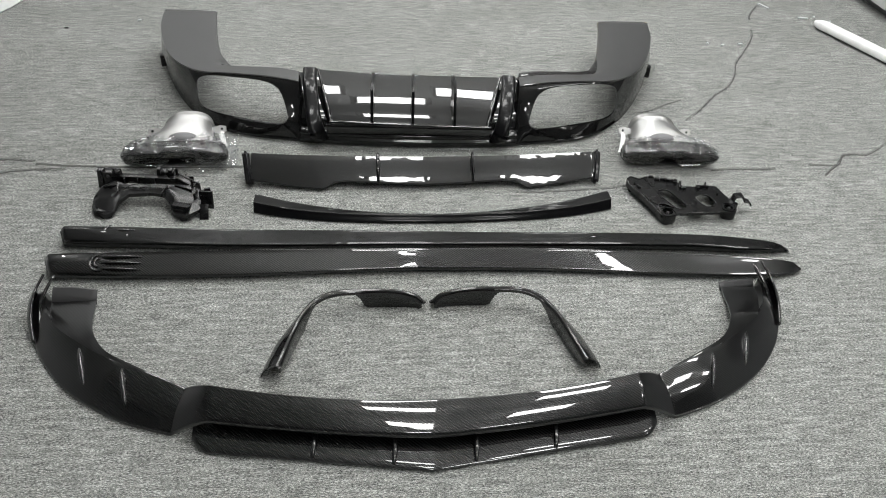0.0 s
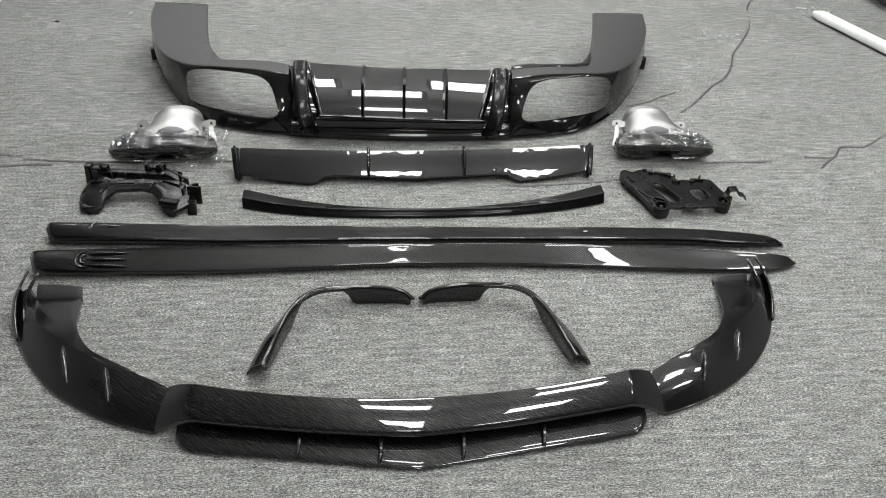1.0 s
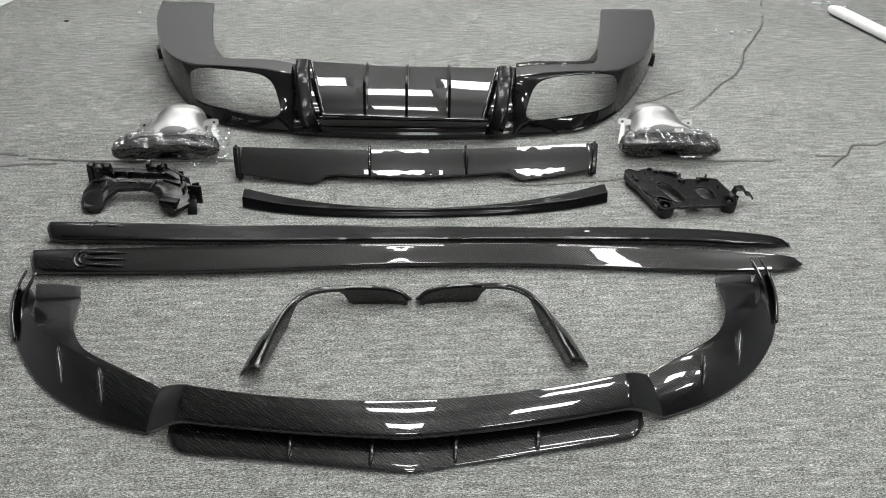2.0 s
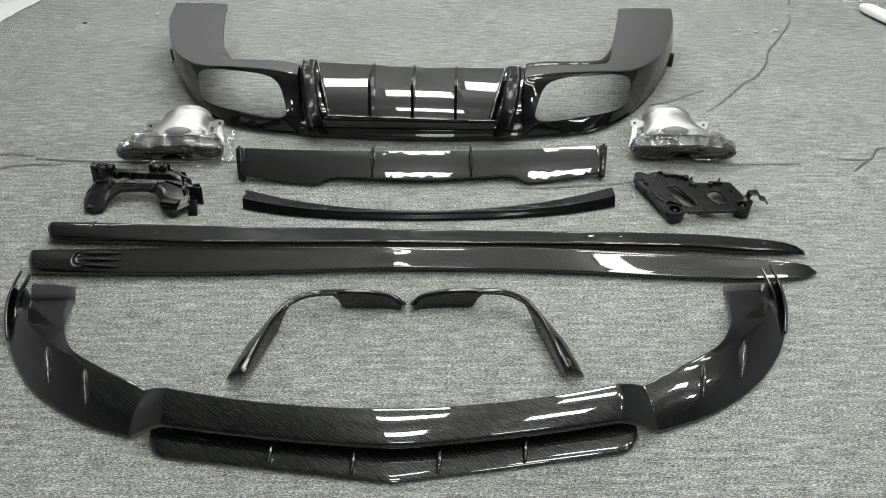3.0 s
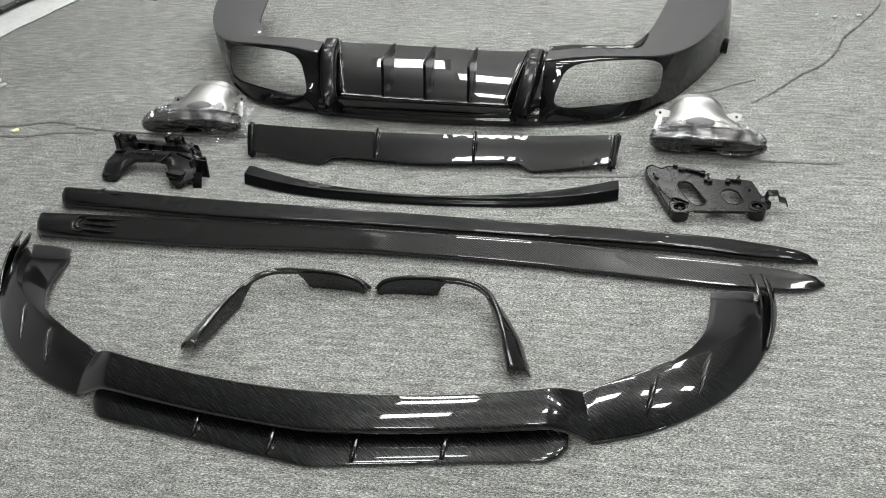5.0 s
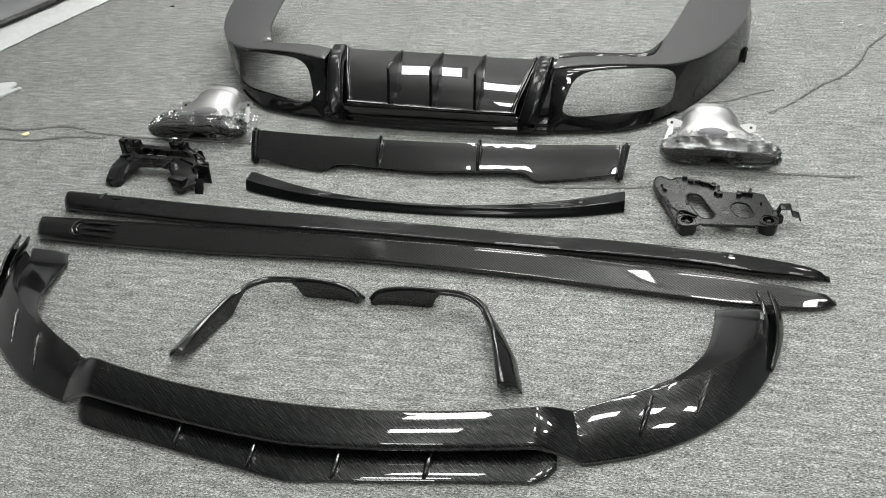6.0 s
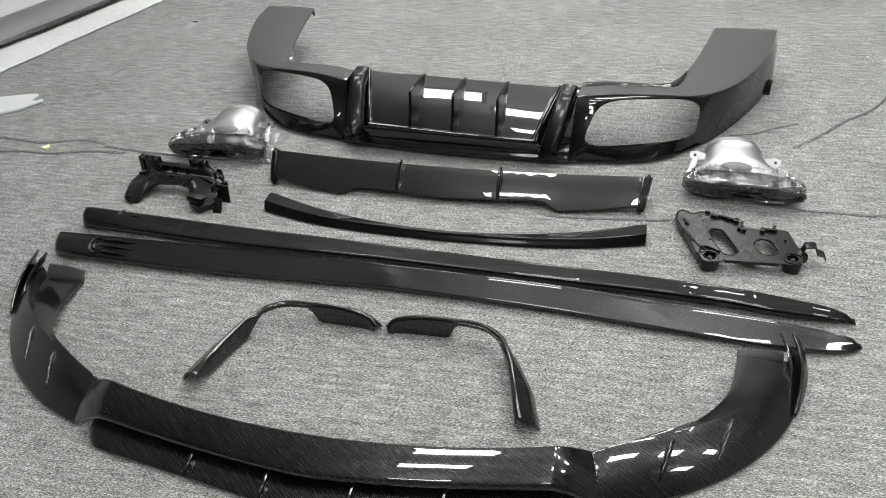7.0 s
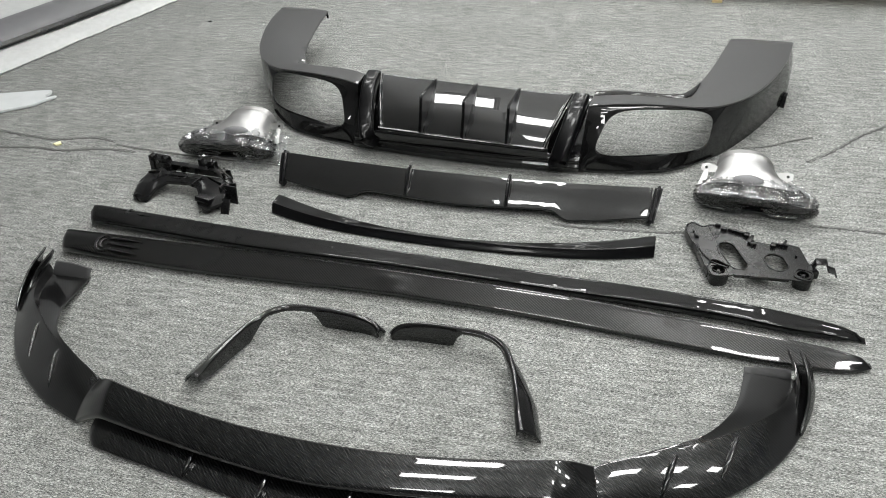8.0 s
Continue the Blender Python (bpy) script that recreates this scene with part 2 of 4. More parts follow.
def join(*bms):
    out = bmesh.new()
    for b in bms:
        me = bpy.data.meshes.new("join")
        b.to_mesh(me)
        b.free()
        out.from_mesh(me)
        bpy.data.meshes.remove(me)
    return out


# ---- the room ----
X0, X1, Y0, Y1 = -4.6, 5.0, -3.6, 6.6


def make_floor():
    n = 60
    bm = bmesh.new()
    bmesh.ops.create_grid(bm, x_segments=n, y_segments=n, size=0.5)
    for v in bm.verts:
        v.co.x = X0 + (v.co.x + 0.5) * (X1 - X0)
        v.co.y = Y0 + (v.co.y + 0.5) * (Y1 - Y0)
        v.co.z = 0.0
    ob = part("floor", bm, CARPET)
    tagged(ob, "grey flecked loop-pile carpet with worn seams", "floor", kind="structure")


make_floor()
# walls out of view; their greys differ by side to steer reflected light
WALLS = {
    "wall_north": ((X0 + X1) / 2, Y1 + 0.1, X1 - X0 + 0.4, 0.2),
    "wall_south": ((X0 + X1) / 2, Y0 - 0.1, X1 - X0 + 0.4, 0.2),
    "wall_east": (X1 + 0.1, (Y0 + Y1) / 2, 0.2, Y1 - Y0),
    "wall_west": (X0 - 0.1, (Y0 + Y1) / 2, 0.2, Y1 - Y0),
}
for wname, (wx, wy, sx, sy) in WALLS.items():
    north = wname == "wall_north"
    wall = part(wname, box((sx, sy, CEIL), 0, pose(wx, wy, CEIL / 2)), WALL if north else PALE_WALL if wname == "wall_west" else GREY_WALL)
    tagged(wall, "unseen plain grey wall closing the workshop, toned per side for reflections", "wall", kind="structure")
ceiling = part("ceiling", box((X1 - X0 + 0.4, Y1 - Y0 + 0.4, 0.15), 0, pose((X0 + X1) / 2, (Y0 + Y1) / 2, CEIL + 0.075)), CEILING)
tagged(ceiling, "plain white painted ceiling over the carpet", "ceiling", kind="structure")


def make_panel():
    light = thing("ceiling_light", "white rectangular lamp hung under the ceiling, with fill light added above", "ceiling light", group="ceiling lights")
    part("housing", box((0.60, 0.40, 0.035), 0.006, pose(0, 0, 0.070)), HOUSING, light)
    part("diffuser", box((0.50, 0.30, 0.012), 0.004, pose(0, 0, 0.044)), TUBE, light, "lit frosted diffuser")
    # cover made up to go with the added upward lamp; it does not glow
    part("top_cover", box((0.50, 0.30, 0.006), 0.002, pose(0, 0, 0.092)), HOUSING, light, "plain white cover below the added fill lamp")
    for x in (-0.24, 0.24):
        part("rod", cylinder(0.004, 0.004, CEIL - HANG - 0.067, 8, pose(x, 0.17, 0.0875 + (CEIL - HANG - 0.067) / 2)), HOUSING, light)
    for e in (-1, 1):
        part("rim", box((0.03, 0.40, 0.02), 0.004, pose(0.27 * e, 0, 0.042)), HOUSING, light)
        part("rim", box((0.51, 0.03, 0.02), 0.004, pose(0, 0.17 * e, 0.042)), HOUSING, light)
    return light


first_light = make_panel()
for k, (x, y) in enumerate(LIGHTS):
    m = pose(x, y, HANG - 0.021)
    if k == 0:
        first_light.matrix_basis = m
    else:
        copy_thing(first_light, m)
    # the second lamp is added fill, aimed up to lift the ceiling's reflections
    for lamp_name, power, turn, z in (("panel_lamp", LAMP_POWER, 0, HANG), ("ceiling_fill", FILL_POWER, 180, HANG + 0.085)):
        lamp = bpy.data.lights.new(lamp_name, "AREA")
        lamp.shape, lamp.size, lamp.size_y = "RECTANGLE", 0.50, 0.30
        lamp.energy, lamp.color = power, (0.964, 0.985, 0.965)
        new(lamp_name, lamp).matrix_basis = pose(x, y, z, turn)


# ---- front lip ----
LIP_X = -0.033


def side(pts, s):
    return [(s * p[0], p[1], p[2]) for p in pts]


def lip_section(r):
    """Section of the centre blade: from its rear rim over a convex top to the rolled front edge."""
    a = math.sqrt(r * r + 0.0016) - 0.03
    zb, zf = 0.090 + 0.03 * r * r, 0.059 + 0.012 * r * r
    yb, yf = 1.224 + 0.245 * r * r, 1.156 + 0.075 * a + 0.11 * r * r
    pts = [(r, yb + 0.003, zb - 0.008), (r, yb, zb)]
    for f in np.linspace(0.08, 0.96, 9):
        pts.append((r, yb + (yf - yb) * f, zb + (zf - zb) * (0.42 * f + 0.58 * f * f)))
    pts += [(r, yf, zf - 0.004), (r, yf + 0.002, zf - 0.009), (r, yf + 0.008, zf - 0.013)]
    return spline(pts, 30)


def make_lip():
    lip = thing("front_lip", "gloss carbon-fibre front bumper lip lying on the carpet", "car part", (LIP_X, 0, 0))
    skin = {0: [lip_section(r)[::-1] for r in np.linspace(-0.464, 0.464, 59)]}
    under = []
    for r in np.linspace(-0.47, 0.47, 31):
        a = abs(r)
        yf = 1.156 + 0.075 * a + 0.11 * r * r
        under.append([(r, yf + 0.008, 0.048), (r, yf + 0.03, 0.042), (r, yf + 0.042, 0.032), (r, yf + 0.05, 0.022)])
    shell("undercut", under, BLACK_GLOSS, lip, 0.003)
    tray = []
    for r in np.linspace(-0.51, 0.51, 61):
        a = abs(r)
        y = 1.106 + 0.142 * a + (0.03 * ((a - 0.47) / 0.04) ** 2 if a > 0.47 else 0)
        back = 1.222 + 0.2 * r * r
        tray.append(spline([(r, y + 0.004, 0.002), (r, y, 0.007), (r, y + 0.006, 0.013), (r, (y + back) / 2, 0.022), (r, back, 0.03)], 12))
    shell("splitter_tray", tray, CARBON, lip, 0.004, "thin carbon splitter tray")
    for r in (-0.253, -0.083, 0.091, 0.267):
        y = 1.106 + 0.142 * abs(r)
        path = spline([(r, y + 0.003, 0.012), (r + 0.003, y + 0.02, 0.021), (r + 0.006, y + 0.06, 0.032), (r + 0.008, y + 0.09, 0.038)], 10)
        part("tray_rib", sweep(path, [0.004, 0.006, 0.006, 0.006], [0.005, 0.009, 0.009, 0.009], 14, 3.0), BLACK_GLOSS, lip)
    outer = [(0.560, 1.227, 0.010), (0.61, 1.243, 0.009), (0.69, 1.276, 0.008), (0.80, 1.350, 0.008), (0.885, 1.445, 0.008), (0.945, 1.545, 0.010), (0.972, 1.62, 0.014), (0.972, 1.675, 0.018)]
    crease = [(0.538, 1.292, 0.056), (0.57, 1.308, 0.060), (0.635, 1.340, 0.064), (0.715, 1.394, 0.063), (0.803, 1.460, 0.056), (0.880, 1.530, 0.048), (0.924, 1.606, 0.040), (0.943, 1.67, 0.034)]
    inner = [(0.533, 1.309, 0.058), (0.561, 1.321, 0.064), (0.645, 1.366, 0.067), (0.731, 1.427, 0.060), (0.783, 1.507, 0.041), (0.803, 1.570, 0.026), (0.812, 1.62, 0.016), (0.822, 1.67, 0.008)]
    seat = [p[:2] + (z,) for p, z in zip(crease, (0.056, 0.060, 0.063, 0.058, 0.042, 0.028, 0.015, 0.006))]
    n = 40
    for s in (-1, 1):
        o, c, i, e = (spline(side(q, s), n) for q in (outer, crease, inner, seat))
        if s > 0:
            # this tail stands a little further in than its twin
            for curve in (o, c, e):
                curve[:, 0] -= 0.015 * np.clip((curve[:, 1] - 1.45) / 0.18, 0, 1)
        up = np.array((0, 0, 0.004))
        rows = []
        for k in range(n):
            low = np.array((o[k][0], o[k][1], max(0.002, o[k][2] - 0.008)))
            step = c[k][2] - e[k][2]
            slope = spline([low, o[k], o[k] + (c[k] - o[k]) * 0.03 + up * 0.3, (o[k] + c[k]) / 2 + up, c[k]], 24)
            plate = [e[k] + (i[k] - e[k]) * f for f in (0.04, 0.2, 0.4, 0.6, 0.8, 0.97)]
            # one rounded sweep where there is no step down to the plate
            smooth = spline([low, o[k], o[k] + (c[k] - o[k]) * 0.03 + up * 0.3, o[k] * 0.55 + c[k] * 0.45 + up * 2.2, o[k] * 0.2 + c[k] * 0.8 + up * 1.4, i[k] + (c[k] - i[k]) * 0.4 + up * 0.3, i[k]], 30)
            g = min(1.0, max(0.0, step / 0.008))
            rows.append([a * g + b * (1 - g) for a, b in zip(list(slope) + plate, smooth)])
        blend = []
        for g in np.linspace(0.03, 0.96, 16):
            m = g * g * (3 - 2 * g)
            blend.append(lip_section(s * (0.466 + 0.050 * g))[::-1] * (1 - m) + (np.array(rows[0]) - np.array((s * 0.022 * (1 - g), 0, 0))) * m)
        skin[s] = blend + rows
        rows = [r[:24] for r in rows]
        flat = np.array(rows).reshape(-1, 3)
        for x0, y0, x1, y1 in ((0.660, 1.282, 0.682, 1.366), (0.768, 1.354, 0.798, 1.446)):
            base = []
            for f in np.linspace(0, 1, 13):
                q = np.array((s * (x0 + (x1 - x0) * f), y0 + (y1 - y0) * f))
                dist = ((flat[:, :2] - q) ** 2).sum(1)
                near = np.argsort(dist)[:6]
                wt = 1 / (dist[near] + 1e-6)
                base.append((q[0], q[1], (flat[near, 2] * wt).sum() / wt.sum() + 0.004 * math.sin(math.pi * f) ** 0.5))
            part("winglet_rib", sweep(base, [0.002, 0.0055, 0.006, 0.0055, 0.003], [0.002, 0.006, 0.008, 0.009, 0.003], 18, 2.0), BLACK_GLOSS, lip)
        rise = np.linspace(0, 1, 16)

        def on(curve, u):
            u *= n - 1
            k = min(int(u), n - 2)
            return curve[k] + (curve[k + 1] - curve[k]) * (u - k)
        fin = []
        for f in rise:
            q = on(o, 0.66 + 0.34 * f)
            h = 0.012 + 0.060 * f ** 0.85
            lean = np.array((-s * 0.036, 0, 0)) * f
            fin.append(spline([q, q + np.array((s * 0.004, 0, h * 0.5)) + lean * 0.4, q + lean + np.array((0, 0, h))], 8))
        shell("end_fin", fin, CARBON_BLACK, lip, 0.006, "raised carbon end fin")
        # the inner cheek leans out against the end fin and leaves a narrow pocket
        cheek = []
        for f in rise:
            u = 0.70 + 0.30 * f
            v = (u - 0.66) / 0.34
            share = 0.28 + 0.34 * min(1.0, f / 0.3)
            foot = on(o, u) * (1 - share) + on(c, u) * share
            crest = on(o, u) + np.array((-s * (0.036 * v + 0.014 + 0.008 * f), 0, 0.008 + 0.058 * v ** 0.85))
            crest = foot + (crest - foot) * min(1.0, 0.12 + f / 0.3) ** 0.7
            cheek.append(spline([foot, (foot + crest) / 2 - np.array((s * 0.003, 0, 0)), crest], 8))
        shell("inner_fin", cheek, CARBON_BLACK, lip, 0.005)
        tab = [(s * 0.932 - (0.014 if s > 0 else 0), 1.684, 0.036), (s * 0.875, 1.684, 0.034), (s * 0.822, 1.680, 0.028)]
        path = spline(tab, 8)
        if s > 0:
            path = path - np.array((0, 0.004, 0.012))
        deep = 0.6 if s > 0 else 1.0
        rows = [[p + np.array((0, -0.026, -0.026)) * deep, p + np.array((0, -0.018, -0.014)) * deep, p + np.array((0, -0.002, -0.001)), p + np.array((0, 0.004, -0.003))] for p in path]
        shell("mounting_tab", rows, GREY_PLASTIC, lip, 0.003, "matt black mounting tab")
    shell("blade", skin[-1][::-1] + skin[0] + skin[1], CARBON, lip, 0.004)
    return lip


make_lip()


# ---- side skirts ----
def skew(row):
    """Draw in the front corner of a skirt's blunt end and stretch the rear one."""
    r = np.array(row)
    share = (r[:, 1].max() - r[:, 1]) / (r[:, 1].max() - r[:, 1].min())
    near = max(0.0, min(1.0, (-0.972 - r[0, 0]) / 0.034))
    mid = (r[:, 1].max() + r[:, 1].min()) / 2
    r[:, 1] = mid + (r[:, 1] - mid) * (1 - 0.22 * near ** 3)
    r[:, 0] += (0.022 * share - 0.016) * max(0.0, min(1.0, (-0.86 - r[0, 0]) / 0.14))
    return r


def make_skirts():
    front = thing("side_skirt", "glossy carbon-fibre side skirt lying face up beside the mirror trims", "car part", group="side skirts")
    back_t = [(-1.0, 1.808), (-0.6, 1.812), (0, 1.808), (0.38, 1.799), (0.65, 1.785), (0.9, 1.768), (1.0, 1.759), (1.04, 1.753), (1.056, 1.745)]
    front_t = [(-1.0, 1.742), (-0.6, 1.737), (0, 1.75), (0.38, 1.737), (0.65, 1.715), (0.9, 1.702), (1.0, 1.710), (1.04, 1.724), (1.056, 1.738)]
    zb = [(-1.0, 0.050), (-0.7, 0.050), (0, 0.049), (0.42, 0.047), (0.6, 0.040), (0.75, 0.037), (0.9, 0.033), (1.0, 0.027), (1.04, 0.019), (1.056, 0.007)]
    zf = [(-1.0, 0.030), (-0.7, 0.024), (0, 0.024), (0.4, 0.022), (0.65, 0.020), (0.9, 0.018), (1.0, 0.015), (1.04, 0.011), (1.056, 0.005)]
    rows = []
    xs = np.concatenate([[-1.006, -1.0045, -1.001, -0.995, -0.988], np.linspace(-0.98, 1.056, 90)])
    for x in xs:
        e = math.sqrt(max(0.45, 1 - ((-0.992 - x) / 0.016) ** 2)) if x < -0.992 else 1.0
        b, f, hb, hf = at(back_t, x), at(front_t, x), at(zb, x) * e, at(zf, x) * e
        m = (b + f) / 2
        crown = 0.010 * math.exp(-((x + 0.97) / 0.12) ** 2) + 0.0008 + 0.0045 * math.exp(-((x + 0.045) / 0.035) ** 2) + 0.0045 * 0.3 * min(1, max(0, (x - 0.70) / 0.2))
        rows.append(spline([(x, b + 0.002, 0.002), (x, b + 0.002, hb * 0.6), (x, b - 0.003, hb), (x, b - 0.010, hb + (hf - hb) * 0.12 + crown * 0.3), (x, m, (hb + hf) / 2 + crown),
                            (x, f + 0.008, hf + (hb - hf) * 0.12 + crown * 0.6), (x, f + 0.002, hf), (x, f + 0.003, hf * 0.6), (x, f + 0.022, 0.002)], 34))
    rows = [skew(r) for r in rows]
    part("body", grid(rows, caps=True), CARBON_SKIRT, front)
    badge(front, -0.885, 1.772, 0.0455, 0.12, 0.34)
    rear = thing("side_skirt", "glossy black carbon side skirt with a raised edge beside the spoiler", "car part", group="side skirts")
    back_t = [(-1.0, 1.940), (-0.6, 1.922), (0, 1.904), (0.4, 1.884), (0.73, 1.868), (0.95, 1.849), (1.03, 1.839), (1.056, 1.829)]
    front_t = [(-1.0, 1.878), (-0.6, 1.856), (0, 1.850), (0.4, 1.834), (0.73, 1.820), (0.95, 1.806), (1.03, 1.814), (1.056, 1.824)]
    zb = [(-1.0, 0.046), (-0.6, 0.041), (-0.2, 0.038), (0.1, 0.037), (0.6, 0.042), (0.9, 0.037), (1.0, 0.028), (1.04, 0.018), (1.056, 0.006)]
    zf = [(-1.0, 0.030), (-0.75, 0.036), (-0.5, 0.040), (0, 0.039), (0.6, 0.044), (0.9, 0.038), (1.0, 0.024), (1.04, 0.014), (1.056, 0.005)]
    rows = []
    for x in xs:
        e = math.sqrt(max(0.45, 1 - ((-0.992 - x) / 0.016) ** 2)) if x < -0.992 else 1.0
        b, f, hb, hf = at(back_t, x), at(front_t, x), at(zb, x) * e, at(zf, x) * e
        g = min(1.0, max(0.0, (x + 0.85) / 0.2)) * min(1.0, max(0.0, (1.03 - x) / 0.1))
        hf = hf * (1 - g) + (hb - 0.1 * (b - f)) * g
        crown = 0.012 * math.exp(-((x + 0.97) / 0.12) ** 2) + 0.0003
        slope = (hb - hf) / (b - f)
        rows.append(spline([(x, b + 0.002, 0.002), (x, b + 0.002, hb * 0.6), (x, b - 0.001, hb - 0.003), (x, b - 0.005, hb), (x, b - 0.014, hb - 0.009 * slope + crown * 0.6), (x, (b + f) / 2, (hb + hf) / 2 + crown),
                            (x, f + 0.010, hf + 0.009 * slope + crown * 0.6), (x, f + 0.004, hf), (x, f + 0.001, hf - 0.003), (x, f + 0.002, hf * 0.6), (x, f + 0.018, 0.002)], 60))
    rows = [skew(r) for r in rows]
    part("body", grid(rows, caps=True), CARBON_RIPPLED, rear)
    badge(rear, -0.885, 1.910, 0.0450, 0.09, 0.25, True)


def badge(parent, x, y, z, length, slope, faint=False):
    """Two nested raised arcs with low trailing ridges, pressed into the sloping skin."""
    for r, reach in ((0.022, 1.3),) if faint else ((0.025, 2.0), (0.013, 1.6)):
        arc = [(x + 0.014 - r * math.cos(a), y + r * 0.95 * math.sin(a), z + slope * r * 0.95 * math.sin(a)) for a in np.linspace(-reach, reach, 21)]
        part("embossed_arc", sweep(arc, [0.001, 0.0045, 0.005, 0.0045, 0.001], [0.001, 0.0028, 0.003, 0.0028, 0.001], 16, 2.0), BLACK_GLOSS, parent)
    for k, dy in enumerate((0.004,) if faint else (-0.016, 0.0, 0.016)):
        path = spline([(x + 0.018, y + dy, z + slope * dy - 0.002), (x + 0.04, y + dy * 1.1, z + slope * dy), (x + length * 0.6, y + dy * 1.2, z + slope * dy - 0.001), (x + length, y + dy * 1.25, z + slope * dy - 0.005)], 14)
        part("embossed_ridge", sweep(path, [0.002, 0.005, 0.004, 0.001], [0.001, 0.0024, 0.002, 0.001], 12, 2.0), CARBON_BLACK, parent)


make_skirts()


# ---- rear diffuser ----
def soft_quad(c, uv, square):
    """Points inside a quad (corners in order) that answer to perimeter places uv, rounded like a superellipse."""
    c = [np.array(p, float) for p in c]
    out = []
    for u, v in uv:
        x, y = 2 * u - 1, 2 * v - 1
        k = (abs(x) ** square + abs(y) ** square) ** (-1 / square)
        u, v = x * k / 2 + 0.5, y * k / 2 + 0.5
        out.append((c[0] * (1 - u) + c[1] * u) * v + (c[3] * (1 - u) + c[2] * u) * (1 - v))
    return out


def panel_curve():
    """The centre panel in section: almost straight above, ever steeper towards its lower edge."""
    pts, y, z = [], 0.160, 0.194
    steps = 48
    for k in range(steps + 1):
        f = k / steps
        pts.append((0, y, z))
        a = radians(np.interp(f, [0, 0.24, 0.45, 0.65, 0.82, 1.0], [25.5, 26.5, 30, 35, 43, 52]))
        y -= math.cos(a) * 0.197 / steps
        z -= math.sin(a) * 0.197 / steps
    return pts[::-1]


PANEL_CURVE = panel_curve()


def make_diffuser():
    d = thing("rear_diffuser", "gloss black carbon rear diffuser with two exhaust openings", "car part", (-0.027, 2.42, 0), -2.5)
    rows = []
    for f, p in zip(np.linspace(0, 1, 49), PANEL_CURVE):
        w = 0.262 + 0.053 * f
        rows.append([(x, p[1] + 0.10 * x * x * f, p[2] - 0.022 * x) for x in np.linspace(-w, w, 41)])
    shell("centre_panel", rows, CARBON_PANEL, d, 0.005, "concave carbon centre panel")
    for x in (-0.124, 0.011, 0.149):
        y = 0.1 * x * x
        outline = [(-0.006, 0.096), (0.03, 0.120), (0.10, 0.160), (0.164 + y, 0.188), (0.168 + y, 0.198), (0.150 + y, 0.201), (0.080, 0.208), (0.020, 0.213), (0.012, 0.208), (0.002, 0.165), (-0.018, 0.112), (-0.018, 0.098)]
        bm = bmesh.new()
        f = bm.faces.new([bm.verts.new((x - 0.0045, a, b - 0.022 * x)) for a, b in outline])
        r = bmesh.ops.extrude_face_region(bm, geom=[f])
        bmesh.ops.translate(bm, vec=(0.009, 0, 0), verts=[v for v in r["geom"] if isinstance(v, bmesh.types.BMVert)])
        bmesh.ops.bevel(bm, geom=bm.edges[:], offset=0.0015, segments=2, affect="EDGES")
        part("diffuser_fin", bm, FIN_BLACK, d)
    part("panel_bead", sweep([(x, -0.017 + 0.05 * x * x, 0.099 - 0.022 * x) for x in np.linspace(-0.262, 0.262, 25)], 0.006, 0.005, 10), BLACK_GLOSS, d)
    rows = [[(x, -0.015, 0.097), (x, -0.015, 0.082), (x, -0.008, 0.062), (x, 0.010, 0.049)] for x in np.linspace(-0.275, 0.275, 25)]
    shell("recess", rows, BLACK_GLOSS, d, 0.004)
    rows = []
    for x in np.linspace(-0.366, 0.366, 41):
        y = 0.14 * x * x
        rows.append(spline([(x, 0.03 + y, 0.052), (x, 0.012 + y, 0.050), (x, 0.003 + y, 0.042), (x, 0.006 + y, 0.032), (x, -0.002 + y, 0.022), (x, 0.002 + y, 0.008), (x, 0.014 + y, 0.002)], 20))
    shell("lower_bar", rows, CARBON_BLACK, d, 0.004)
    top = [(0.372, 0.110, 0.186), (0.48, 0.144, 0.186), (0.61, 0.172, 0.180), (0.70, 0.190, 0.175), (0.765, 0.232, 0.170), (0.83, 0.305, 0.168), (0.892, 0.43, 0.166), (0.945, 0.60, 0.164), (0.970, 0.765, 0.160)]
    bottom = [(0.36, 0.025, 0.002), (0.48, 0.042, 0.002), (0.60, 0.075, 0.002), (0.68, 0.125, 0.002), (0.755, 0.205, 0.002), (0.83, 0.32, 0.002), (0.905, 0.47, 0.002), (0.965, 0.62, 0.012), (0.985, 0.77, 0.03)]
    back = [(0.380, 0.212, 0.186), (0.44, 0.233, 0.184), (0.53, 0.242, 0.180), (0.60, 0.250, 0.178), (0.645, 0.285, 0.175), (0.685, 0.37, 0.172), (0.715, 0.48, 0.170), (0.745, 0.62, 0.168), (0.770, 0.755, 0.164)]
    for s in (-1, 1):
        n = 44
        t, b, k = (spline(side(q, s), n) for q in (top, bottom, back))
        rows = []
        for i in range(n):
            lip_in = k[i] + np.array((0, 0, -0.022 + 0.015 * min(1.0, max(0.0, (i - 17) / 12)))) + (t[i] - k[i]) * -0.02
            roll = 2.6 if i < 16 else max(0.25, 2.6 - 0.4 * (i - 16))
            across = t[i] - k[i]
            drop = np.array((0, 0, -1.0))
            rows.append([lip_in, k[i] + drop * 0.012 * roll, k[i] + across * 0.10 + drop * 0.008 * roll, k[i] + across * 0.2 + drop * 0.004 * roll, k[i] + across * 0.3,
                         k[i] + across * 0.4, k[i] + across * 0.6, k[i] + across * 0.8, k[i] + across * 0.95, t[i], t[i] + drop * 0.003])
        shell("top_arm", rows, ARM_SATIN, d, 0.005)
        rng = random.Random(11)
        rows = []
